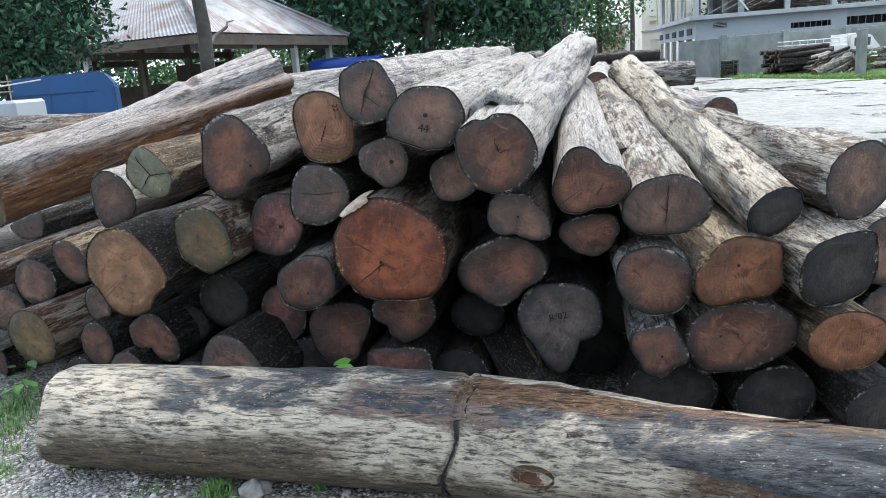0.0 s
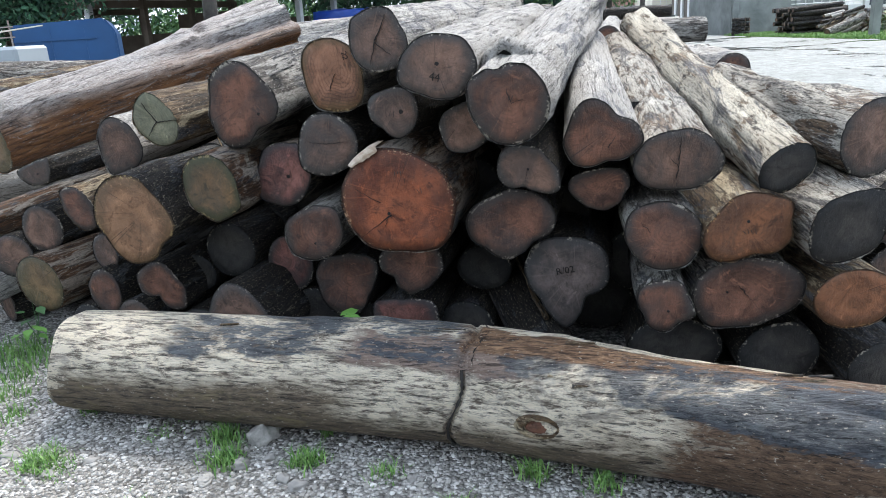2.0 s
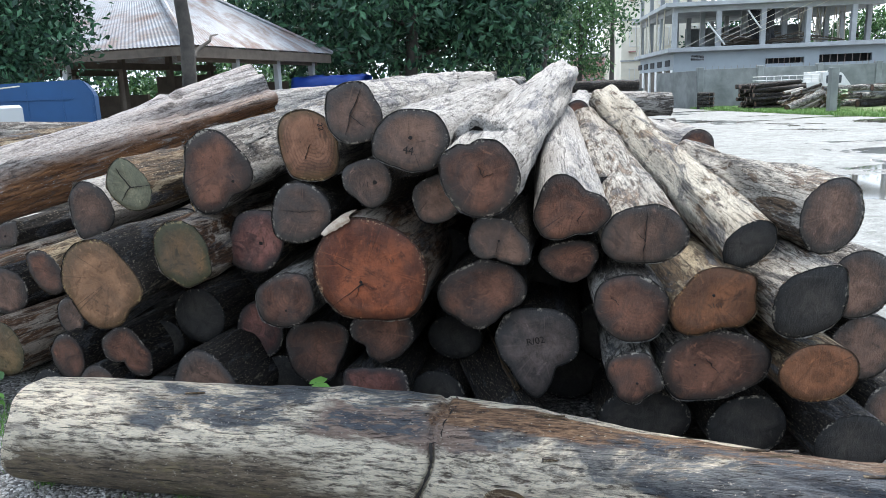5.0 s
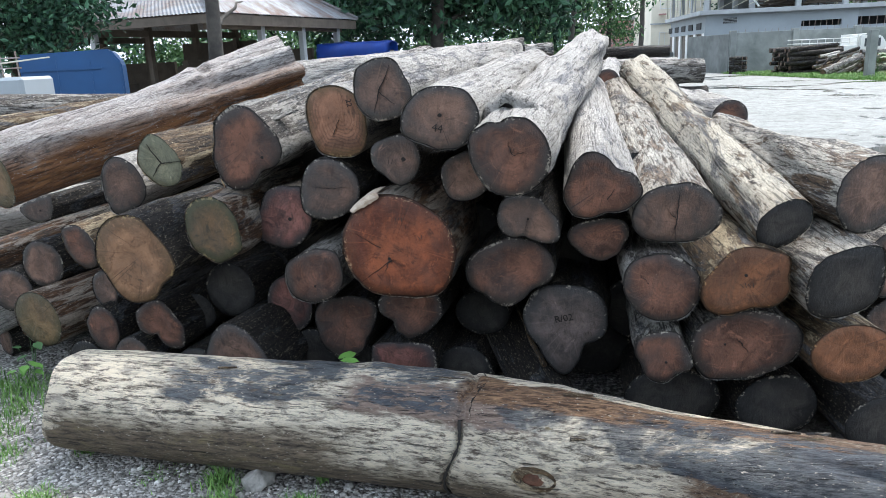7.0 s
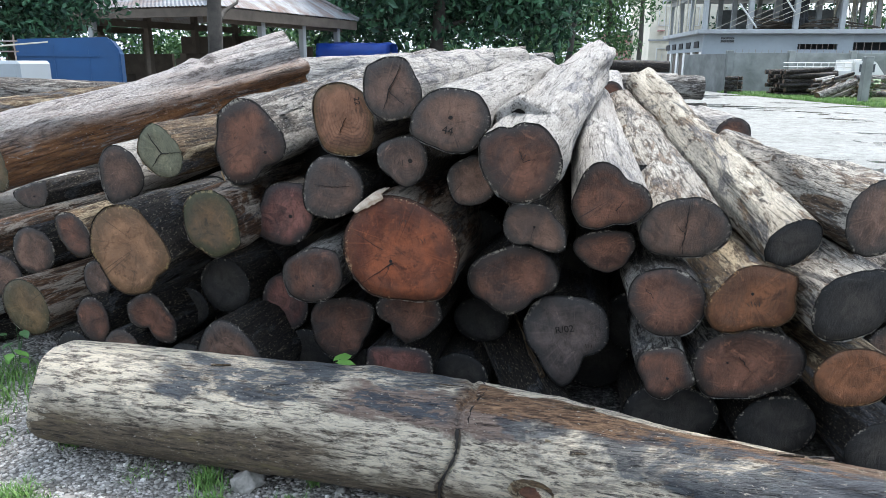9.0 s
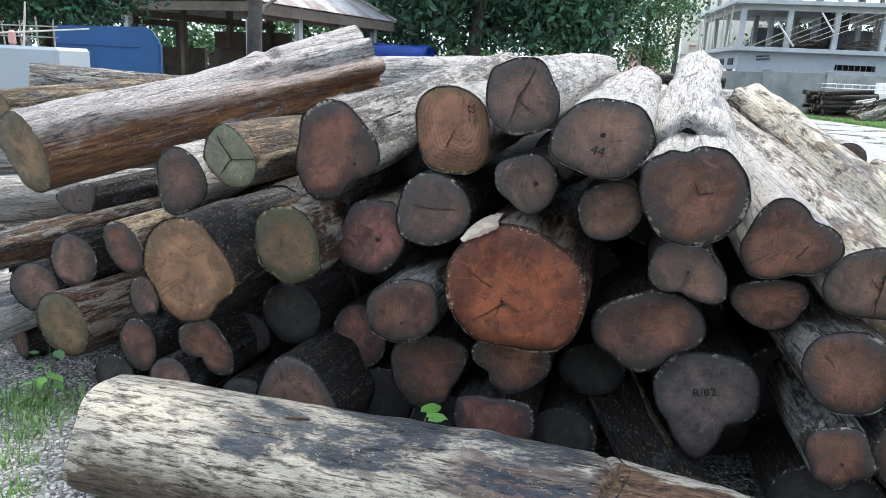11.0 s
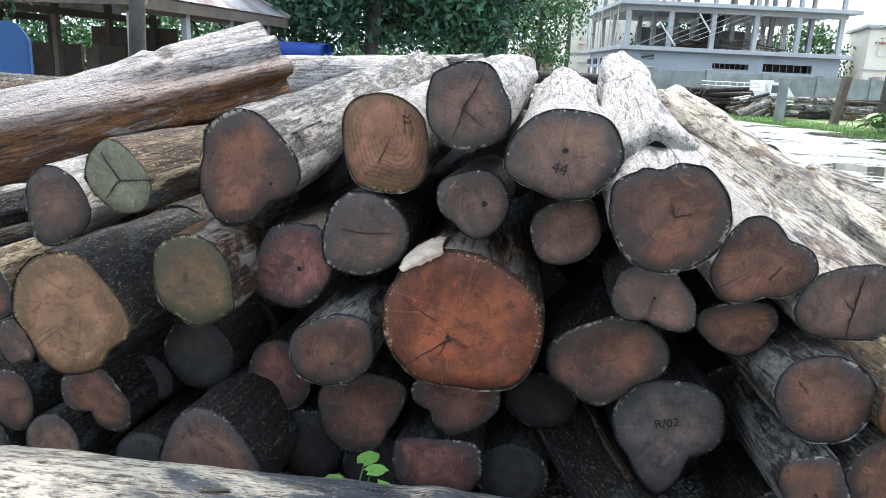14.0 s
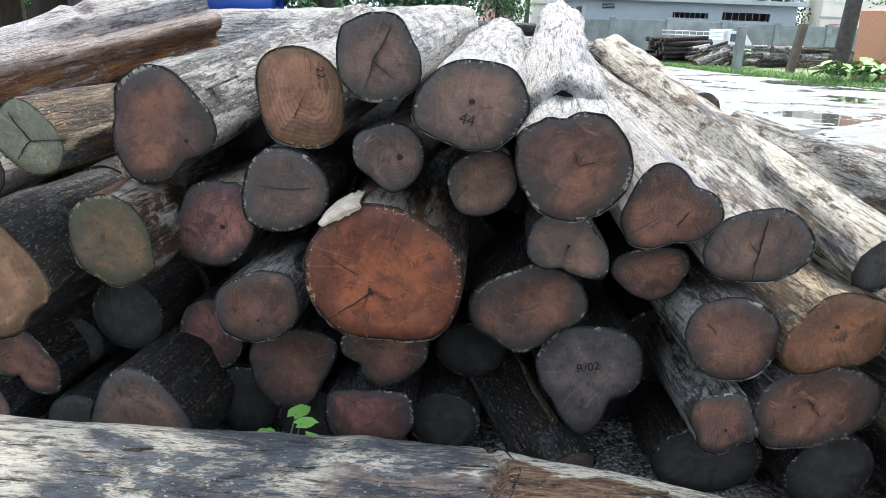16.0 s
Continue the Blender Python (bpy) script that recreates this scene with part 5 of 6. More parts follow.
def concrete_plinth():
    b = thing("plinth", pose(-7.45, 7.0, 0, 0, 0, -3), "pale grey rendered low wall topped with bare iron bars", "low wall")
    part("wall", box_bm((0, 0, 0), (2.82, 0.5, 1.5), 0.03), M["plaster"], b)
    rr = random.Random(2)
    for i in range(14):
        x = 0.3 + 2.35 * i / 13
        part("bar", rod_bm((x, 0.2, 1.5), (x + rr.uniform(-0.02, 0.02), 0.2, 1.72 + rr.uniform(0, 0.06)), 0.008, 0.008, 5), M["steel"], b)
    for z in (1.58, 1.68):
        part("cross_bar", rod_bm((0.1, 0.19, z), (2.7, 0.19, z + 0.01), 0.007, 0.007, 5), M["steel"], b)
    part("stick", rod_bm((2.35, 0.15, 1.48), (2.45, 0.1, 1.9), 0.012, 0.008, 5), M["bamboo"], b)
    part("stick", rod_bm((2.0, 0.1, 1.6), (3.1, 0.1, 1.68), 0.01, 0.007, 5), M["bamboo"], b)
    part("red_rag", box_bm((2.26, 0.05, 1.5), (2.32, 0.12, 1.64), 0.02), M["pink"], b, "faded red rag")


concrete_plinth()


def tarp_stack():
    b = thing("covered_stack", pose(-4.72, 18.6, 0, 0, 0, 0), "stack of sawn timber under a blue tarpaulin", "timber stack")
    for i in range(5):
        part("plank_layer", box_bm((0.1, 0, 0.36 * i), (1.75, 1.2, 0.36 * i + 0.3), 0.02), M["wood_old"], b)
    bm = bmesh.new()
    rows = []
    rr = random.Random(8)
    for i in range(15):
        x = -0.05 + 1.9 * i / 14
        prof = [(-0.12, 1.52 + rr.uniform(-0.08, 0.08)), (-0.1, 1.75), (0.0, 1.93), (0.5, 1.98), (1.2, 1.93), (1.32, 1.6)]
        rows.append([bm.verts.new((x, y, z + rr.uniform(-0.03, 0.03))) for y, z in prof])
    for p, q in zip(rows, rows[1:]):
        for k in range(5):
            bm.faces.new((p[k], q[k], q[k + 1], p[k + 1]))
    bmesh.ops.solidify(bm, geom=bm.faces, thickness=0.01)
    part("tarpaulin", bm, M["tarp"], b, "creased blue tarpaulin", smooth=True)


tarp_stack()


# ---- heaps of logs further off ----
def far_log(a, b, r, mat, label="weathered log in a far heap", group="far heap logs"):
    a, b = Vector(a), Vector(b)
    d = b - a
    ob = thing("log", Matrix.Translation(a) @ d.to_track_quat("Y", "Z").to_matrix().to_4x4(), label, "log", group)
    n = max(5, int(d.length / 0.15))
    seed = rng.randrange(1000)
    part("bark", rod_bm((0, 0, 0), (0, d.length, 0), r, r * rng.uniform(0.8, 1.0), 12, r * 0.06, n, seed, caps=False), M[mat], ob, smooth=True)
    for y, q in ((0.002, 1.0), (d.length - 0.002, 0.85)):
        bm = bmesh.new()
        uv = bm.loops.layers.uv.new("radius")
        mid = bm.verts.new((0, y, 0))
        ring = [bm.verts.new((r * q * math.cos(k * math.pi / 6), y, r * q * math.sin(k * math.pi / 6))) for k in range(12)]
        for k in range(12):
            f = bm.faces.new((mid, ring[k], ring[(k + 1) % 12]))
            for lp in f.loops:
                lp[uv].uv = (0, 0) if lp.vert is mid else (1, 0)
        part("cut_face", bm, M["face_grey"], ob)
    return ob


for i in range(4):
    for j in range(9):
        y = 10.0 + 0.18 * (i % 2) + 0.4 * j
        far_log((-0.9 + rng.uniform(-0.5, 0.2), y, 0.19 + 0.33 * i), (2.55 + rng.uniform(-0.45, 0.4), y + rng.uniform(-0.3, 0.3), 0.19 + 0.33 * i), rng.uniform(0.165, 0.19),
                rng.choice(("bark_pale", "bark_grey", "bark_grey", "bark_dark")))
far_log((1.2, 13.0, 1.45), (2.9, 12.95, 1.45), 0.11, "bark_dark")
far_log((-0.9, 11.0, 1.49), (0.42, 11.0, 1.62), 0.15, "bark_grey")
far_log((-0.5, 12.3, 1.48), (0.9, 12.8, 1.56), 0.14, "bark_grey")
for i in range(7):
    far_log((-4.2 + 0.5 * i, 11.5 + rng.uniform(-1, 1), 0.2), (-2.0 + 0.5 * i, 12.5 + rng.uniform(-1, 1), 0.22), 0.18, rng.choice(("bark_grey", "bark_dark")))
for i in range(5):
    far_log((-3.6 + 0.5 * i, 11.7 + rng.uniform(-0.7, 0.7), 0.52), (-1.5 + 0.4 * i, 12.5 + rng.uniform(-0.7, 0.7), 0.54), 0.16, rng.choice(("bark_grey", "bark_dark")))
# long dark poles by the wall, split branches, then thick short logs
for i in range(6):
    for j in range(5):
        far_log((12.6 + rng.uniform(-0.3, 0.2), 36.6 - 0.4 * j + rng.uniform(-0.12, 0.12), 0.12 + 0.2 * i), (15.0 + rng.uniform(-0.7, 0.6), 36.8 - 0.4 * j + rng.uniform(-0.35, 0.35), 0.12 + 0.2 * i + rng.uniform(-0.1, 0.16) * min(1, i)), rng.uniform(0.08, 0.12), "bark_dark",
                "long dark pole stacked by the wall", "poles by the wall")
for i in range(34):
    x = rng.uniform(14.2, 16.2)
    y = rng.uniform(33.2, 34.6)
    z = rng.uniform(0.1, 0.95 - 0.2 * abs(x - 15.2))
    a = rng.uniform(2.2, 3.6)
    far_log((x, y, z + 0.25), (x + 1.0 * math.cos(a), y - 0.4, max(0.08, z + 0.9 * math.sin(a) * -0.4)), rng.uniform(0.05, 0.09), rng.choice(("bark_pale", "bark_dark", "bark_grey", "bark_tan")),
            "split branch tossed on a heap", "branch heap")
far_log((13.2, 32.4, 0.15), (15.0, 33.2, 0.75), 0.17, "bark_grey", "thick grey log propped on the branch heap")
for i in range(3):
    for j in range(8):
        x = 15.6 + 1.6 * (j % 4) + rng.uniform(-0.3, 0.3)
        far_log((x, 34.0 + 1.2 * (j // 4), 0.2 + 0.34 * i), (x + rng.uniform(1.4, 2.4), 34.2 + 1.2 * (j // 4) + rng.uniform(-0.3, 0.3), 0.2 + 0.34 * i + rng.uniform(-0.05, 0.08)), rng.uniform(0.13, 0.19),
                rng.choice(("bark_dark", "bark_grey", "bark_grey", "bark_tan")), "short thick log piled by the wall", "logs by the wall")
for i in range(4):
    for j in range(2):
        far_log((11.1 + 0.2 * j, 38.6, 0.12 + 0.22 * i), (11.6 + 0.2 * j, 38.2, 0.12 + 0.22 * i), 0.11, "bark_dark", "short log stacked at the wall's corner", "corner logs")


def truck():
    b = thing("truck", pose(13.9, 36.9, 0, 0, 0, 4), "small white pickup truck with a railed bed", "truck")
    part("bed", box_bm((0, 0, 0.62), (2.6, 1.6, 0.72), 0.02), M["white"], b)
    for x0, x1, y0, y1 in ((0, 2.6, 0, 0.04), (0, 2.6, 1.56, 1.6), (0, 0.04, 0.04, 1.56)):
        part("side_board", box_bm((x0, y0, 0.72), (x1, y1, 1.2), 0.01), M["white"], b)
    for z in (1.36, 1.55):
        part("rail", rod_bm((0, 0.02, z), (2.6, 0.02, z), 0.022, 0.022, 6), M["white"], b)
        part("rail", rod_bm((0.02, 0, z), (0.02, 1.6, z), 0.022, 0.022, 6), M["white"], b)
    for i in range(8):
        part("rail_post", rod_bm((2.6 * i / 7, 0.02, 1.2), (2.6 * i / 7, 0.02, 1.55), 0.018, 0.018, 6), M["white"], b)
    part("head_board", box_bm((2.6, 0, 0.72), (2.65, 1.6, 1.7), 0.01), M["white"], b)
    part("roof_rack", rod_bm((2.2, 0.4, 1.66), (3.2, 0.4, 1.7), 0.03, 0.03, 6), M["white"], b)
    bm = bmesh.new()
    pts = [(2.72, 0.45), (4.3, 0.45), (4.3, 0.95), (4.05, 1.1), (3.75, 1.62), (2.72, 1.66)]
    f = [bm.verts.new((x, 0.02, z)) for x, z in pts]
    k = [bm.verts.new((x, 1.58, z)) for x, z in pts]
    bm.faces.new(f)
    bm.faces.new(k[::-1])
    for i in range(6):
        bm.faces.new((f[i], k[i], k[(i + 1) % 6], f[(i + 1) % 6]))
    bmesh.ops.bevel(bm, geom=list(bm.edges), offset=0.05, segments=2, affect="EDGES")
    bmesh.ops.recalc_face_normals(bm, faces=bm.faces)
    cab = part("cab", bm, M["white"], b, smooth=False)
    part("side_window", box_bm((2.95, 0.0, 1.12), (3.7, 0.03, 1.5), 0.01), M["glass"], cab)
    for x in (0.7, 3.6):
        for y in (0.05, 1.4):
            bm = bmesh.new()
            rod(bm, (x, y, 0.33), (x, y + 0.18, 0.33), 0.33, 0.33, 20)
            wheel = part("wheel", bm, M["tyre"], b)
            part("rim", rod_bm((x, y - 0.01, 0.33), (x, y + 0.19, 0.33), 0.18, 0.18, 14), M["white"], wheel)


truck()


# ---- posts, trunks, bricks and fence by the lane ----
def post(place, h, w, lean, mat, label, name="fence_post"):
    b = thing(name, pose(*place, 0, lean, 0), label, "post")
    part("shaft", box_bm((-w / 2, -w / 2, -0.1), (w / 2, w / 2, h), 0.015), M[mat], b)
    return b


post((13.9, 29.9, 0), 1.8, 0.3, 0, "concrete", "square weathered concrete fence post")
post((16.4, 30.3, 0), 2.0, 0.28, 8, "wood_old", "dark leaning timber fence post")
rails = thing("rail_fence", pose(16.5, 30.4, 0, 0, 0, -28), "broken fence of crossed sticks and rails", "fence")
for z in (0.55, 1.0):
    part("rail", rod_bm((0, 0, z), (5.2, 0.1, z - 0.1), 0.035, 0.03, 6, 0.02, 6, 5), M["wood_old"], rails)
for i in range(16):
    x = 0.1 + 0.3 * i
    part("stick", rod_bm((x, 0, 0), (x + (0.45 if i % 2 else -0.35), 0.05, 1.0), 0.018, 0.014, 5), M["wood_old"], rails)


def brick_stack():
    b = thing("brick_stack", pose(17.0, 25.4, 0, 0, -4, 20), "tall leaning stack of loose orange bricks", "brick stack")
    n = Nodes("loose_brick")
    info = n.t.nodes.new("ShaderNodeObjectInfo")
    col = n.ramp(info.outputs["Random"], [(0.0, (0.42, 0.17, 0.1)), (0.5, (0.55, 0.27, 0.17)), (1.0, (0.62, 0.38, 0.27))])
    col = n.mix(n.ramp(n.noise(n.coords((1, 1, 1)), 14, 4, 0.6), [(0.4, 0.0), (0.7, 0.5)]), col, (0.3, 0.14, 0.09))
    brick = n.done(col, 0.9)
    me = mesh_of("brick", box_bm((0, 0, 0), (0.235, 0.11, 0.072), 0.008), brick)
    rr = random.Random(5)
    for k in range(32):
        for i in range(8):
            ob = new("brick", me)
            ob.parent = b
            ob.matrix_local = pose(0.26 * i + rr.uniform(-0.02, 0.02) + 0.012 * k, rr.uniform(-0.03, 0.03), 0.078 * k, 0, rr.uniform(-2, 2), rr.uniform(-5, 5))
    part("core", box_bm((0.35, 0.14, 0), (2.2, 1.4, 2.45), 0.02), brick, b)


brick_stack()


# unseen wall added behind the camera to block low sky and darken the gaps
rear = thing("sky_block_wall", pose(-14, -7.0, 0), "plain unseen wall added to block low sky light", "wall", kind="structure")
part("wall_panel", box_bm((0, -0.2, 0), (30, 0, 3.6), 0.02), M["concrete"], rear)


# ---- plants ----
def leaf_material(name, light, dark, rough=0.5):
    n = Nodes(name)
    geo = n.t.nodes.new("ShaderNodeNewGeometry")
    col = n.ramp(geo.outputs["Random Per Island"], [(0.0, dark), (0.6, tuple((a + b) / 2 for a, b in zip(light, dark))), (1.0, light)])
    n.bsdf.inputs["Transmission Weight"].default_value = 0.0
    return n.done(col, rough, spec=0.25)


M["leaf_dark"] = leaf_material("leaf_dark", (0.06, 0.15, 0.075), (0.009, 0.03, 0.02))
M["leaf_mid"] = leaf_material("leaf_mid", (0.13, 0.24, 0.085), (0.025, 0.07, 0.032))
M["leaf_fresh"] = leaf_material("leaf_fresh", (0.22, 0.42, 0.09), (0.07, 0.18, 0.04))
M["grass"] = leaf_material("grass_blade", (0.2, 0.33, 0.09), (0.07, 0.16, 0.04))
M["dry"] = leaf_material("dry_blade", (0.42, 0.36, 0.22), (0.2, 0.15, 0.09))
M["trunk"] = plain("tree_bark", (0.075, 0.066, 0.055), (0.025, 0.023, 0.02), 5.0, 0.9, relief=0.6)
M["stone"] = plain("stone", (0.3, 0.285, 0.26), (0.17, 0.16, 0.145), 12, 0.85)


def leaf_cloud(name, parent, clumps, per, size, spread, mat, seed, label=""):
    """A crown: clumps of small folded leaves, as one mesh."""
    rr = np.random.default_rng(seed)
    c = np.repeat(np.array(clumps, float), per, axis=0)
    n = len(c)
    p = c + rr.normal(0, 1, (n, 3)) * np.array(spread)
    d = rr.normal(0, 1, (n, 3))
    d[:, 2] -= 0.35
    d /= np.linalg.norm(d, axis=1)[:, None]
    e = np.cross(d, rr.normal(0, 1, (n, 3)))
    e /= np.linalg.norm(e, axis=1)[:, None] + 1e-9
    f = np.cross(d, e)
    s = (size * rr.uniform(0.6, 1.3, n))[:, None]
    a, b = p - d * s * 0.5, p + d * s * 0.5
    l, r = p + e * s * 0.24 + f * s * 0.08, p - e * s * 0.24 + f * s * 0.08
    verts = np.stack([a, l, b, r], 1).reshape(-1, 3)
    i = np.arange(n) * 4
    faces = np.concatenate([np.stack([i, i + 1, i + 2], 1), np.stack([i, i + 2, i + 3], 1)])
    me = bpy.data.meshes.new(name)
    me.from_pydata(verts.tolist(), [], faces.tolist())
    me.materials.append(M[mat])
    ob = new(name, me)
    ob.parent = parent
    return tagged(ob, label) if label else ob


def crown_points(centre, radii, count, seed, shell=0.55):
    rr = random.Random(seed)
    out = []
    while len(out) < count:
        v = Vector((rr.uniform(-1, 1), rr.uniform(-1, 1), rr.uniform(-1, 1)))
        if shell < v.length < 1 or (v.length < shell and rr.random() < 0.25):
            out.append(tuple(centre[k] + radii[k] * v[k] for k in range(3)))
    return out


def tree(place, height, r, centre, radii, clumps, per, size, mat, seed, label, lean=(0, 0), limbs=6, spread=0.3):
    b = thing("tree", pose(*place), label, "tree")
    rr = random.Random(seed)
    top = Vector((lean[0], lean[1], height))
    part("trunk", rod_bm((0, 0, -0.1), top, r, r * 0.45, 12, r * 0.25, 10, seed), M["trunk"], b, smooth=True)
    for i in range(limbs):
        s = 0.35 + 0.6 * i / max(1, limbs)
        o = Vector((0, 0, -0.1)).lerp(top, s)
        k = rr.uniform(0, 6.28)
        t = Vector(centre) - Vector(place)
        tip = o + Vector((math.cos(k) * radii[0] * 0.7, math.sin(k) * radii[1] * 0.7, rr.uniform(0.2, 0.9) * radii[2] * 0.5))
        part("limb", rod_bm(o, tip, r * 0.35, r * 0.08, 7, 0.06, 6, seed + i), M["trunk"], b, smooth=True)
    o = Vector(place)
    pts = [tuple(Vector(p) - o) for p in crown_points(centre, radii, clumps, seed)]
    leaf_cloud("crown", b, pts, per, size, (spread, spread, spread * 0.8), mat, seed)
    return b


tree((-1.98, 22, 0), 7.0, 0.24, (-3.4, 22.6, 4.7), (4.6, 2.8, 2.9), 200, 80, 0.27, "leaf_dark", 1, "large tree with dense dark glossy foliage", limbs=8, spread=0.4)
tree((-4.0, 23.5, 0), 6.5, 0.2, (0.2, 23.5, 4.6), (2.6, 2.4, 2.8), 120, 80, 0.27, "leaf_dark", 2, "dark leafy tree beside the large one", limbs=6, spread=0.4)
tree((-4.92, 12.5, 0), 6.5, 0.15, (-4.7, 12.6, 5.6), (2.0, 1.8, 1.6), 60, 60, 0.18, "leaf_dark", 3, "slim dark tree in front of the shed", limbs=4, spread=0.3)
tree((-7.6, 11.6, 0), 3.0, 0.12, (-7.75, 11.2, 2.95), (1.6, 1.2, 1.25), 150, 90, 0.13, "leaf_dark", 4, "bushy small tree with broad dark leaves", spread=0.22)
tree((2.1, 28, 0), 7.0, 0.13, (2.6, 28.5, 5.5), (1.6, 1.4, 2.4), 50, 60, 0.2, "leaf_mid", 5, "thin crooked tree with sparse foliage", lean=(0.9, 0.2), limbs=7, spread=0.35)
tree((4.1, 31, 0), 8.0, 0.12, (4.1, 31, 4.8), (1.5, 1.3, 3.2), 90, 70, 0.18, "leaf_mid", 6, "slender tree thick with leaves by the lane", limbs=8, spread=0.33)
tree((6.6, 38, 0), 9.0, 0.14, (6.8, 38, 7.0), (1.4, 1.3, 3.0), 50, 55, 0.22, "leaf_mid", 7, "tall slender tree at the lane's far end", limbs=6, spread=0.35)
for i, (x, y, w, h) in enumerate([(-22, 38, 6, 5), (-13, 40, 6, 5), (-5, 42, 6, 5), (2.5, 46, 4, 5), (-30, 36, 6, 5), (30, 62, 4, 3.4), (23, 66, 5, 4)]):
    tree((x, y, 0), h + 2, 0.3, (x, y, h), (w, 3, h * 0.85), 130, 60, 0.36, "leaf_mid" if i % 2 else "leaf_dark", 20 + i, "leafy tree standing beyond the yard", limbs=5, spread=0.6)
for i, (x, y) in enumerate([(-9.0, 25), (-12.0, 26), (-15.5, 25), (-6.5, 27), (0.8, 33), (-2.5, 30)]):
    b = thing("shrub", pose(x, y, 0), "dense green undergrowth behind the yard", "shrub", "undergrowth")
    pts = crown_points((0, 0, 1.1), (1.9, 1.2, 1.2), 60, 60 + i)
    leaf_cloud("foliage", b, pts, 60, 0.22, (0.28, 0.28, 0.25), "leaf_mid", 70 + i)

# trunks by the lane
for place, h, r, lean, label in (((18.1, 29.8, 0), 7.0, 0.34, (0.5, 0), "thick bare tree trunk beside the fence"), ((17.9, 27.0, 0), 6.0, 0.16, (0.95, 0), "thin leaning dark tree trunk beside the bricks")):
    b = thing("tree", pose(*place), label, "tree")
    part("trunk", rod_bm((0, 0, -0.1), (lean[0], 0, h), r, r * 0.75, 14, 0.03, 12, 9), M["trunk"], b, smooth=True)
    part("limb", rod_bm((lean[0] * 0.5, 0, h * 0.5), (lean[0] + 1.5, 0.4, h * 0.75), 0.07, 0.03, 7, 0.05, 5, 4), M["trunk"], b, smooth=True)
    leaf_cloud("crown", b, crown_points((lean[0] + 1.2, 0.5, h * 0.62), (1.4, 1.0, 1.3), 36, 81), 50, 0.2, (0.3, 0.3, 0.25), "leaf_mid", 82)


def broad_plant(place, h, count, seed, size, label, mat="leaf_fresh"):
    """Soft plant: stems, each with one broad heart-shaped leaf."""
    b = thing("plant", pose(*place), label, "plant", "weeds")
    rr = random.Random(seed)
    for i in range(count):
        k = rr.uniform(0, 6.28)
        reach = rr.uniform(0.15, 0.6) * h
        tip = Vector((math.cos(k) * reach, math.sin(k) * reach, h * rr.uniform(0.5, 1.0)))
        part("stem", rod_bm((0, 0, -0.01), tip, 0.012 * h, 0.006 * h, 5, 0.01 * h, 3, seed + i), M["leaf_mid"], b)
        bm = bmesh.new()
        out = Vector((math.cos(k), math.sin(k), rr.uniform(-0.55, 0.1))).normalized()
        side = Vector((-math.sin(k), math.cos(k), rr.uniform(-0.2, 0.2)))
        up = out.cross(side)
        s = size * rr.uniform(0.7, 1.25)
        mid = [bm.verts.new(tip + out * s * (q / 4 - 0.15) - up * s * 0.05 * q) for q in range(5)]
        for sign in (1, -1):
            edge = [bm.verts.new(tip + out * s * (q / 4 - (0.3 if q == 0 else 0.15)) + side * sign * s * w + up * s * 0.1 * sign * 0.3) for q, w in enumerate((0.16, 0.4, 0.36, 0.2))] + [mid[4]]
            for q in range(4):
                vs = [mid[q], mid[q + 1], edge[q + 1], edge[q]]
                vs = list(dict.fromkeys(vs))
                bm.faces.new(vs if sign > 0 else vs[::-1])
        part("leaf", bm, M[mat], b, smooth=True)
    return b


for i in range(16):
    x = 14.6 + 0.24 * i + rng.uniform(-0.3, 0.3)
    broad_plant((x, 24.2 + 0.1 * i + rng.uniform(-0.5, 0.8), 0), rng.uniform(0.5, 1.0), 9, 200 + i, 0.36, "broad-leaved green plant by the fence")
broad_plant((15.6, 33.0, 0), 0.9, 12, 230, 0.3, "tall green weed before the log heap", "leaf_mid")
broad_plant((15.2, 32.8, 0), 0.8, 12, 231, 0.25, "tall green weed before the log heap", "leaf_mid")
broad_plant((-0.548, 2.62, 0.0), 0.43, 5, 232, 0.09, "fresh green seedling growing behind the fallen log")
broad_plant((-2.2, 3.06, 0.0), 0.14, 6, 233, 0.055, "small green weed at the stack's foot")
broad_plant((-2.27, 3.2, 0.0), 0.2, 6, 234, 0.05, "small green weed at the stack's foot", "leaf_mid")
broad_plant((0.28, 2.66, 0.0), 0.1, 5, 235, 0.03, "tiny weed in a gap of the stack", "leaf_mid")
broad_plant((1.08, 2.3, 0.0), 0.09, 4, 236, 0.03, "tiny weed under the stack", "leaf_mid")


def blades(count, rx, ry, height, width, seed, curve=0.6, inner=None):
    """Grass blades, each a bent strip of two quads and a tip."""
    rr = np.random.default_rng(seed)
    verts, faces = [], []
    for i in range(count):
        x, y = (rr.normal(0, rx), rr.normal(0, ry)) if inner is None else inner(rr)
        k = rr.uniform(0, 6.283)
        h = height * rr.uniform(0.5, 1.15)
        lean = curve * h * rr.uniform(0.2, 1.0)
        w = width * rr.uniform(0.6, 1.2)
        sx, sy = -math.sin(k) * w, math.cos(k) * w
        o = len(verts)
        for s, q in ((0, 1.0), (0.5, 0.8)):
            bx, by, bz = x + math.cos(k) * lean * s * s, y + math.sin(k) * lean * s * s, h * s * (1 - 0.15 * s)
            verts += [(bx - sx * q, by - sy * q, bz), (bx + sx * q, by + sy * q, bz)]
        verts.append((x + math.cos(k) * lean, y + math.sin(k) * lean, h * 0.85))
        faces += [(o, o + 1, o + 3, o + 2), (o + 2, o + 3, o + 4)]
    me = bpy.data.meshes.new("blades")
    me.from_pydata(verts, [], faces)
    return me


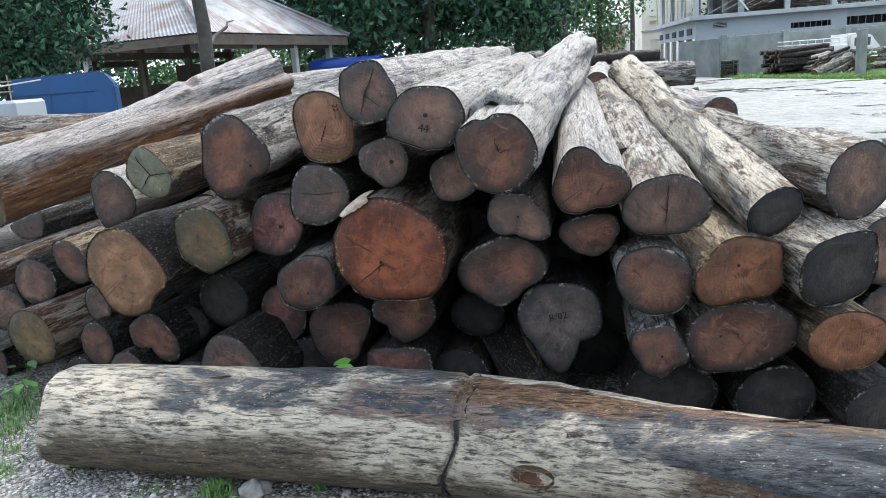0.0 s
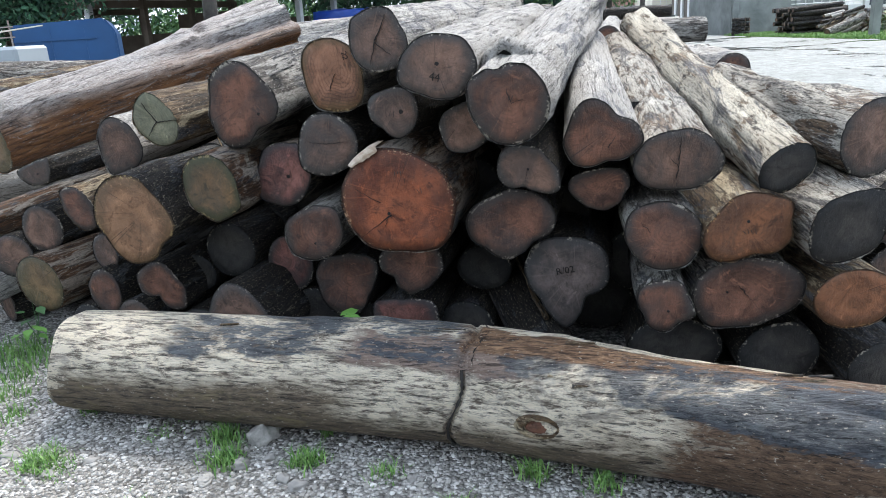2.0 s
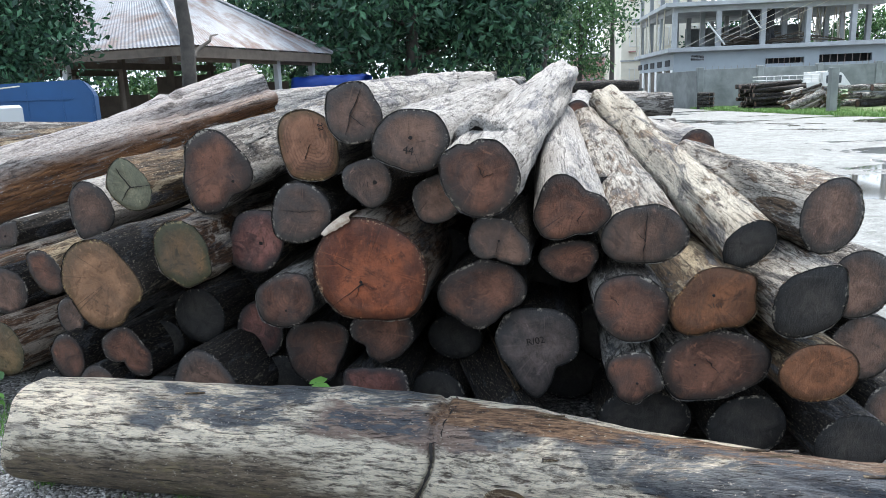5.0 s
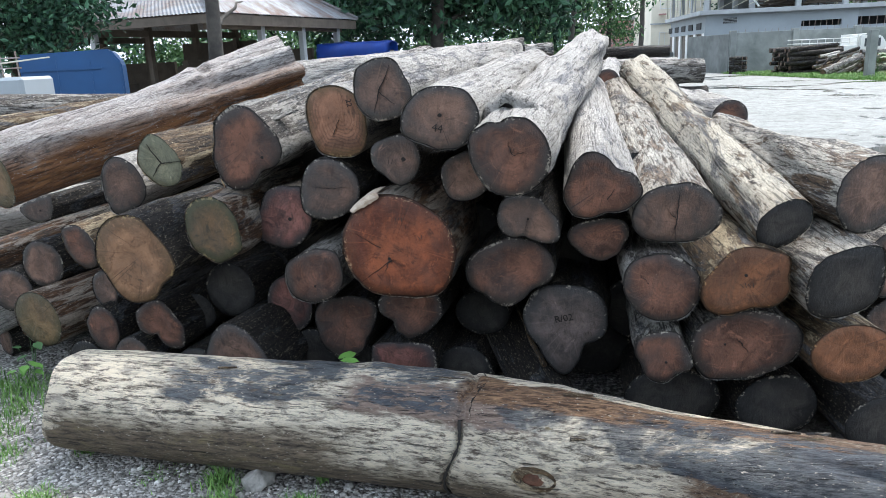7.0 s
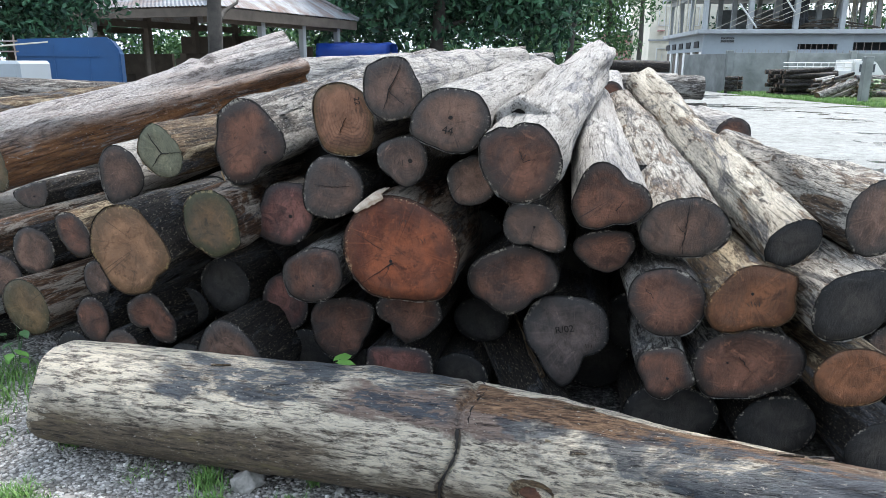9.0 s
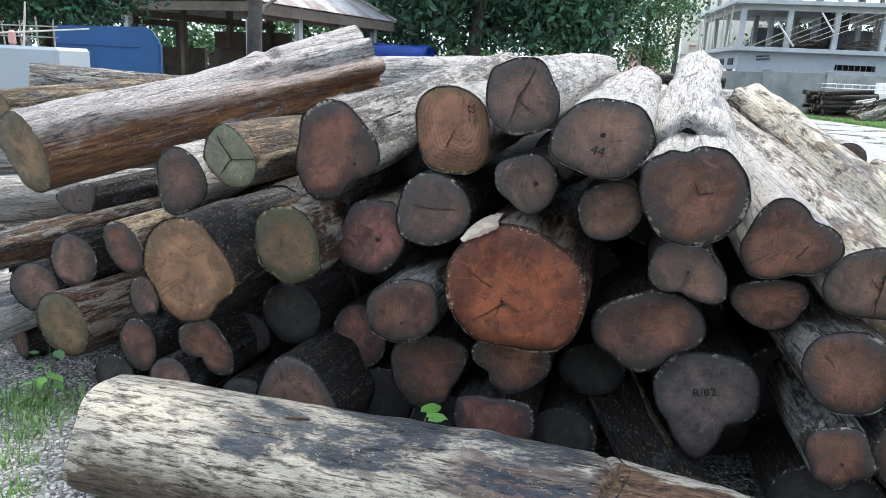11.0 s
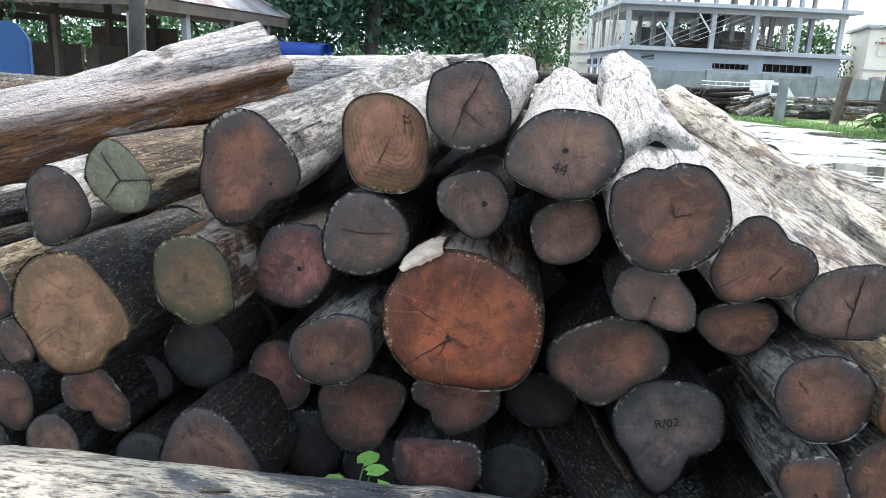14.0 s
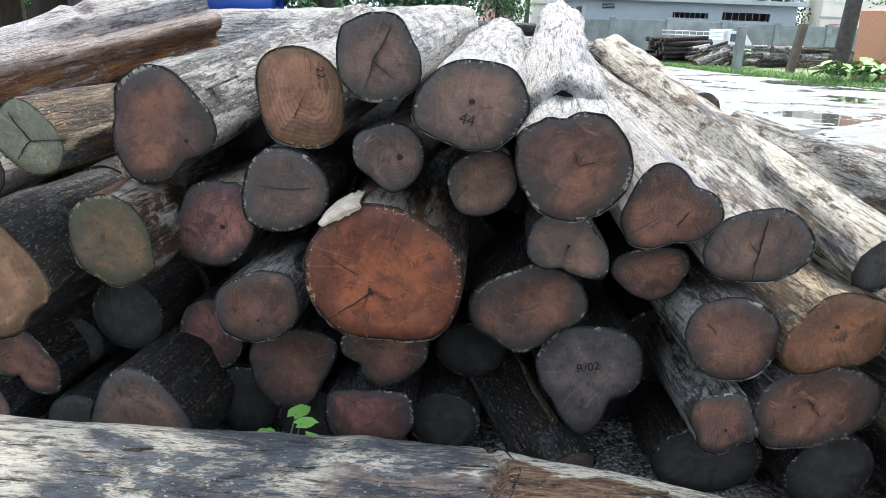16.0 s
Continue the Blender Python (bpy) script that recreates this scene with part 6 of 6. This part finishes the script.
def tuft(place, count, spread, height, seed, mat="grass", label="tuft of green grass in the gravel"):
    me = blades(int(count * 1.7), spread, spread, height, 0.003, seed, 0.95)
    me.materials.append(M[mat])
    ob = new("grass_tuft", me)
    ob.matrix_world = pose(*place)
    return tagged(ob, label, "grass", "grass tufts", "stuff")


for i, (x, y, c, s, h) in enumerate([(-1.49, 2.06, 150, 0.06, 0.085), (-1.4, 2.02, 60, 0.05, 0.06), (-0.86, 2.24, 70, 0.045, 0.09), (-0.8, 2.1, 90, 0.05, 0.075), (-0.5, 2.09, 80, 0.045, 0.075), (-0.47, 2.27, 14, 0.02, 0.19),
                                     (-2.03, 2.6, 60, 0.1, 0.06), (-2.1, 2.8, 80, 0.12, 0.08), (-2.2, 3.0, 120, 0.13, 0.12), (-2.45, 2.95, 80, 0.14, 0.1), (-2.35, 2.55, 60, 0.12, 0.05), (-1.5, 2.42, 26, 0.03, 0.1),
                                     (-1.12, 2.27, 40, 0.05, 0.05), (0.3, 2.03, 40, 0.04, 0.09), (0.52, 1.98, 45, 0.05, 0.08), (-0.2, 2.02, 30, 0.04, 0.06), (-1.85, 2.4, 60, 0.07, 0.05), (-1.75, 2.15, 40, 0.05, 0.05),
                                     (-2.6, 2.75, 120, 0.14, 0.1), (-2.9, 2.9, 120, 0.16, 0.1), (-1.0, 1.8, 40, 0.05, 0.05), (0.05, 1.85, 30, 0.05, 0.05)]):
    tuft((x, y, 0.0), int(c * 1.4), s * 0.75, h * 0.75, 300 + i)
tuft((0.95, 2.42, 0), 6, 0.02, 0.16, 340, "dry", "few dry grass stalks under the stack")
tuft((0.15, 2.6, 0), 6, 0.04, 0.12, 341, "dry", "few dry grass stalks under the stack")

# grass verge by the lane
verge_edge = [(14.5, 23.5), (12.9, 28.2), (11.8, 34), (11.2, 39.5)]
verge = tagged(new("grass_verge", mesh_of("grass_verge", polygon_sheet([(19, 19), (14.5, 23.5), (12.9, 28.2), (11.8, 34), (11.0, 39.8), (31, 42), (34, 24)], 0.038), plain("verge_soil", (0.12, 0.2, 0.05), (0.17, 0.16, 0.1), 1.5, 0.9))),
               "grassy verge along the boundary wall", "grass verge", kind="structure")


def verge_spot(rr):
    while True:
        y = rr.uniform(21, 39.5)
        left = float(np.interp(y, [19, 23.5, 28.2, 34, 39.8], [19, 14.5, 12.9, 11.8, 11.0]))
        x = left + abs(rr.normal(0, 1.6)) + rr.uniform(-0.25, 0.1)
        return x, y


me = blades(16000, 0, 0, 0.16, 0.011, 50, 0.7, verge_spot)
me.materials.append(M["grass"])
grass = tagged(new("grass", me), "short bright green grass beside the lane", "grass", kind="stuff")
grass.matrix_world = pose(0, 0, 0.03)

# loose stones on the yard
def stone_mesh(count, area, lo, hi, seed):
    rr = np.random.default_rng(seed)
    base = bmesh.new()
    bmesh.ops.create_icosphere(base, subdivisions=1, radius=1.0)
    bv = np.array([v.co[:] for v in base.verts])
    bf = np.array([[v.index for v in f.verts] for f in base.faces])
    base.free()
    verts, faces = [], []
    for i in range(count):
        x, y = rr.uniform(area[0], area[1]), rr.uniform(area[2], area[3])
        s = lo + (hi - lo) * rr.random() ** 3
        k = rr.uniform(0, 6.28)
        v = bv * (1 + rr.uniform(-0.22, 0.22, (len(bv), 1))) * np.array([s, s * rr.uniform(0.6, 1.0), s * rr.uniform(0.45, 0.75)])
        c, q = math.cos(k), math.sin(k)
        v = np.stack([v[:, 0] * c - v[:, 1] * q + x, v[:, 0] * q + v[:, 1] * c + y, v[:, 2] + s * 0.15 + ground_height(x, y)], 1)
        verts.append(v)
        faces.append(bf + i * len(bv))
    me = bpy.data.meshes.new("stones")
    me.from_pydata(np.concatenate(verts).tolist(), [], np.concatenate(faces).tolist())
    return me


def stone_tones():
    n = Nodes("loose_stone")
    geo = n.t.nodes.new("ShaderNodeNewGeometry")
    col = n.ramp(geo.outputs["Random Per Island"], [(0.0, (0.16, 0.15, 0.13)), (0.5, (0.3, 0.285, 0.255)), (0.85, (0.44, 0.42, 0.385)), (1.0, (0.66, 0.64, 0.6))])
    col = n.mix(n.ramp(n.noise(n.coords((1, 1, 1)), 60, 3, 0.6), [(0.45, 0), (0.7, 0.5)]), col, (0.2, 0.19, 0.17))
    return n.done(col, 0.8)


M["stones"] = stone_tones()
me = stone_mesh(12000, (-3.2, 1.0, 1.35, 3.0), 0.003, 0.014, 5)
me.materials.append(M["stones"])
tagged(new("gravel", me), "loose grey and white gravel on the yard", "gravel", kind="stuff")


def stone(place, s, seed, label="rounded grey stone lying in the gravel", mat="stone", flat=0.6):
    bm = bmesh.new()
    bmesh.ops.create_icosphere(bm, subdivisions=3, radius=1.0)
    for v in bm.verts:
        q = 1 + 0.45 * noise.noise(v.co * 1.4 + Vector((seed, 0, 0))) + 0.25 * noise.noise(v.co * 3.7 + Vector((0, seed, 0)))
        v.co = Vector((v.co.x * s, v.co.y * s * 0.75, v.co.z * s * flat)) * q
    ob = new("stone", mesh_of("stone", bm, M[mat], True))
    ob.matrix_world = pose(place[0], place[1], s * flat * 0.45, 0, 0, seed * 50)
    return tagged(ob, label, "stone", "loose stones")


M["pale_stone"] = plain("pale_stone", (0.42, 0.4, 0.36), (0.16, 0.15, 0.135), 26, 0.8, relief=0.5)
stone((-0.71, 2.24), 0.06, 1, "jagged whitish rock beside the fallen log", "pale_stone", 0.7)
stone((-0.83, 1.985), 0.035, 2, "flat white stone chip", "pale_stone", 0.25)
for i in range(22):
    stone((rng.uniform(-2.4, 0.6), rng.uniform(1.75, 2.3)), rng.uniform(0.018, 0.035), 3 + i)
for i in range(5):
    stone((-1.75 + 0.11 * i, 2.0 + 0.08 * (i % 3)), 0.03, 40 + i)


# ---- small things on the logs ----
def writing(text, parent, x, z, size, mat, tilt=0.0, depth=-0.0075):
    """Painted or scribed characters on a sawn end."""
    cu = bpy.data.curves.new("mark", "FONT")
    cu.body, cu.size, cu.extrude, cu.align_x = text, size, 0.0006, "CENTER"
    tmp = bpy.data.objects.new("mark", cu)
    scene.collection.objects.link(tmp)
    bpy.context.view_layer.update()
    me = bpy.data.meshes.new_from_object(tmp.evaluated_get(bpy.context.evaluated_depsgraph_get()))
    bpy.data.objects.remove(tmp)
    me.materials.clear()
    me.materials.append(mat)
    ob = new("painted_mark", me)
    ob.parent = parent
    ob.matrix_local = pose(x, depth, z, 90, tilt, 0)
    return tagged(ob, "small painted number")


writing("44", wide, -0.01, -0.045, 0.04, M["crack"], 12)
writing("22", ringed, 0.055, 0.075, 0.032, M["crack"], 80)
writing("R/02", pear, 0.0, 0.02, 0.04, M["crack"], -12)
yellow = plain("yellow_paint", (0.6, 0.42, 0.04), (0.4, 0.3, 0.05), 20, 0.6)
for x, z, w, h in ((-0.05, 0.03, 0.05, 0.014), (-0.065, 0.0, 0.014, 0.05), (-0.045, -0.03, 0.045, 0.014), (0.035, 0.0, 0.014, 0.08), (0.0, -0.07, 0.05, 0.014)):
    part("painted_mark", box_bm((x - w / 2, -0.008, z - h / 2), (x + w / 2, -0.004, z + h / 2)), yellow, marked, "yellow paint stroke")

# pale splinter standing on the thick log, bark flap, peeled fibres
bm = bmesh.new()
rows = []
for i in range(19):
    k = math.radians(106 + 34 * i / 18)
    r = outline(0.237, 0.213, 0, [(115, 0.075, 26), (315, 0.087, 18), (55, -0.04, 18), (155, 0.016, 12)], k)
    w = 0.003 + 0.024 * math.sin(math.pi * min(1.0, (i + 1) / 20)) ** 0.7 * (1.15 - 0.5 * i / 18) * rng.uniform(0.85, 1.15)
    d = Vector((math.cos(k), 0, math.sin(k)))
    rows.append([bm.verts.new(d * (r - w) + Vector((0, -0.012, 0))), bm.verts.new(d * (r - w * 0.4) + Vector((0, -0.017, 0))), bm.verts.new(d * (r + 0.01) + Vector((0, -0.014, 0))),
                 bm.verts.new(d * (r + 0.016) + Vector((0, 0.06 + 0.05 * rng.random(), 0)))])
for p, q in zip(rows, rows[1:]):
    for a in range(3):
        bm.faces.new((p[a], p[a + 1], q[a + 1], q[a]))
bmesh.ops.recalc_face_normals(bm, faces=bm.faces)
bmesh.ops.solidify(bm, geom=bm.faces, thickness=0.003)
part("torn_sliver", bm, plain("fresh_torn_wood", (0.66, 0.57, 0.46), (0.36, 0.24, 0.16), 40, 0.7, relief=0.6), big, "pale torn sliver of wood")
flap = box_bm((-0.012, -0.075, -0.006), (0.03, 0.075, 0.006), 0.004)
bmesh.ops.transform(flap, matrix=pose(0.128, 0.13, 0.128, 14, 38, -22), verts=flap.verts)
part("bark_flap", flap, M["bark_grey"], triangular, "loose flap of bark")
for i in range(9):
    y = 0.3 + rng.uniform(-0.06, 0.06)
    part("bark_fibre", rod_bm((0.1, y, 0.05), (0.12 + rng.uniform(-0.02, 0.02), y + rng.uniform(-0.05, 0.03), -0.12 + rng.uniform(-0.05, 0.06)), 0.006, 0.003, 4, 0.012, 5, i), M["chip"], green, "dangling pale bark fibre")
# hollow branch stub on the tall log: a swollen lip that turns in to a dark funnel
stub = Vector((-0.035, 0.14, 0.122))
tip_to_front = Matrix.Rotation(math.radians(52), 3, "X")
for title, mat, label, profile in (("branch_stub", "bark_pale", "swollen hollow branch stub", ((0.085, -0.035), (0.066, 0.004), (0.046, 0.022), (0.03, 0.02), (0.022, 0.008))),
                                   ("stub_hollow", "crack", "dark rotted hollow", ((0.025, 0.011), (0.02, -0.01), (0.012, -0.035), (0.002, -0.045)))):
    bm = bmesh.new()
    rows = []
    for rad, up in profile:
        ring = []
        for q in range(24):
            k = q * math.pi / 12
            w = 1 + 0.22 * math.sin(2 * k + 0.7) + 0.12 * math.sin(3 * k)
            ring.append(bm.verts.new(stub + Vector((rad * w * math.cos(k), rad * 1.15 * math.sin(k), up + 0.12 * rad * math.sin(k + 1) + 0.05 * rad * math.sin(5 * k)))))
        rows.append(ring)
    for p, q in zip(rows, rows[1:]):
        for j in range(24):
            bm.faces.new((p[j], p[(j + 1) % 24], q[(j + 1) % 24], q[j]))
    bmesh.ops.rotate(bm, cent=stub, matrix=tip_to_front, verts=bm.verts)
    part(title, bm, M[mat], tall, label, smooth=True)

M["scribe"] = plain("scribed_line", (0.045, 0.03, 0.025), (0.06, 0.04, 0.03), 20, 0.9)


# faint rows of strokes where the scribed numbers cannot be read
def strokes(parent, x, z, size, tilt, count):
    for i in range(count):
        bar = box_bm((-0.0011, -0.0012, -size * 0.35), (0.0011, 0.0012, size * 0.35), 0.0004)
        bmesh.ops.transform(bar, matrix=pose(x + i * size * 0.5, -0.006, z + 0.002 * (i % 2), 0, tilt + (-14, 12, -4, 18)[i % 4], 0), verts=bar.verts)
        part("scribed_stroke", bar, M["scribe"], parent)


strokes(holed, -0.03, -0.01, 0.03, 8, 3)
strokes(lobed, -0.02, -0.012, 0.026, -30, 4)
strokes(smooth_end, -0.075, 0.045, 0.022, 15, 3)
strokes(big, 0.0, 0.12, 0.024, 10, 3)
strokes(big, 0.09, 0.05, 0.024, -20, 2)
strokes(tall, 0.005, 0.02, 0.024, 12, 2)
strokes(pear, 0.085, -0.03, 0.022, -8, 3)
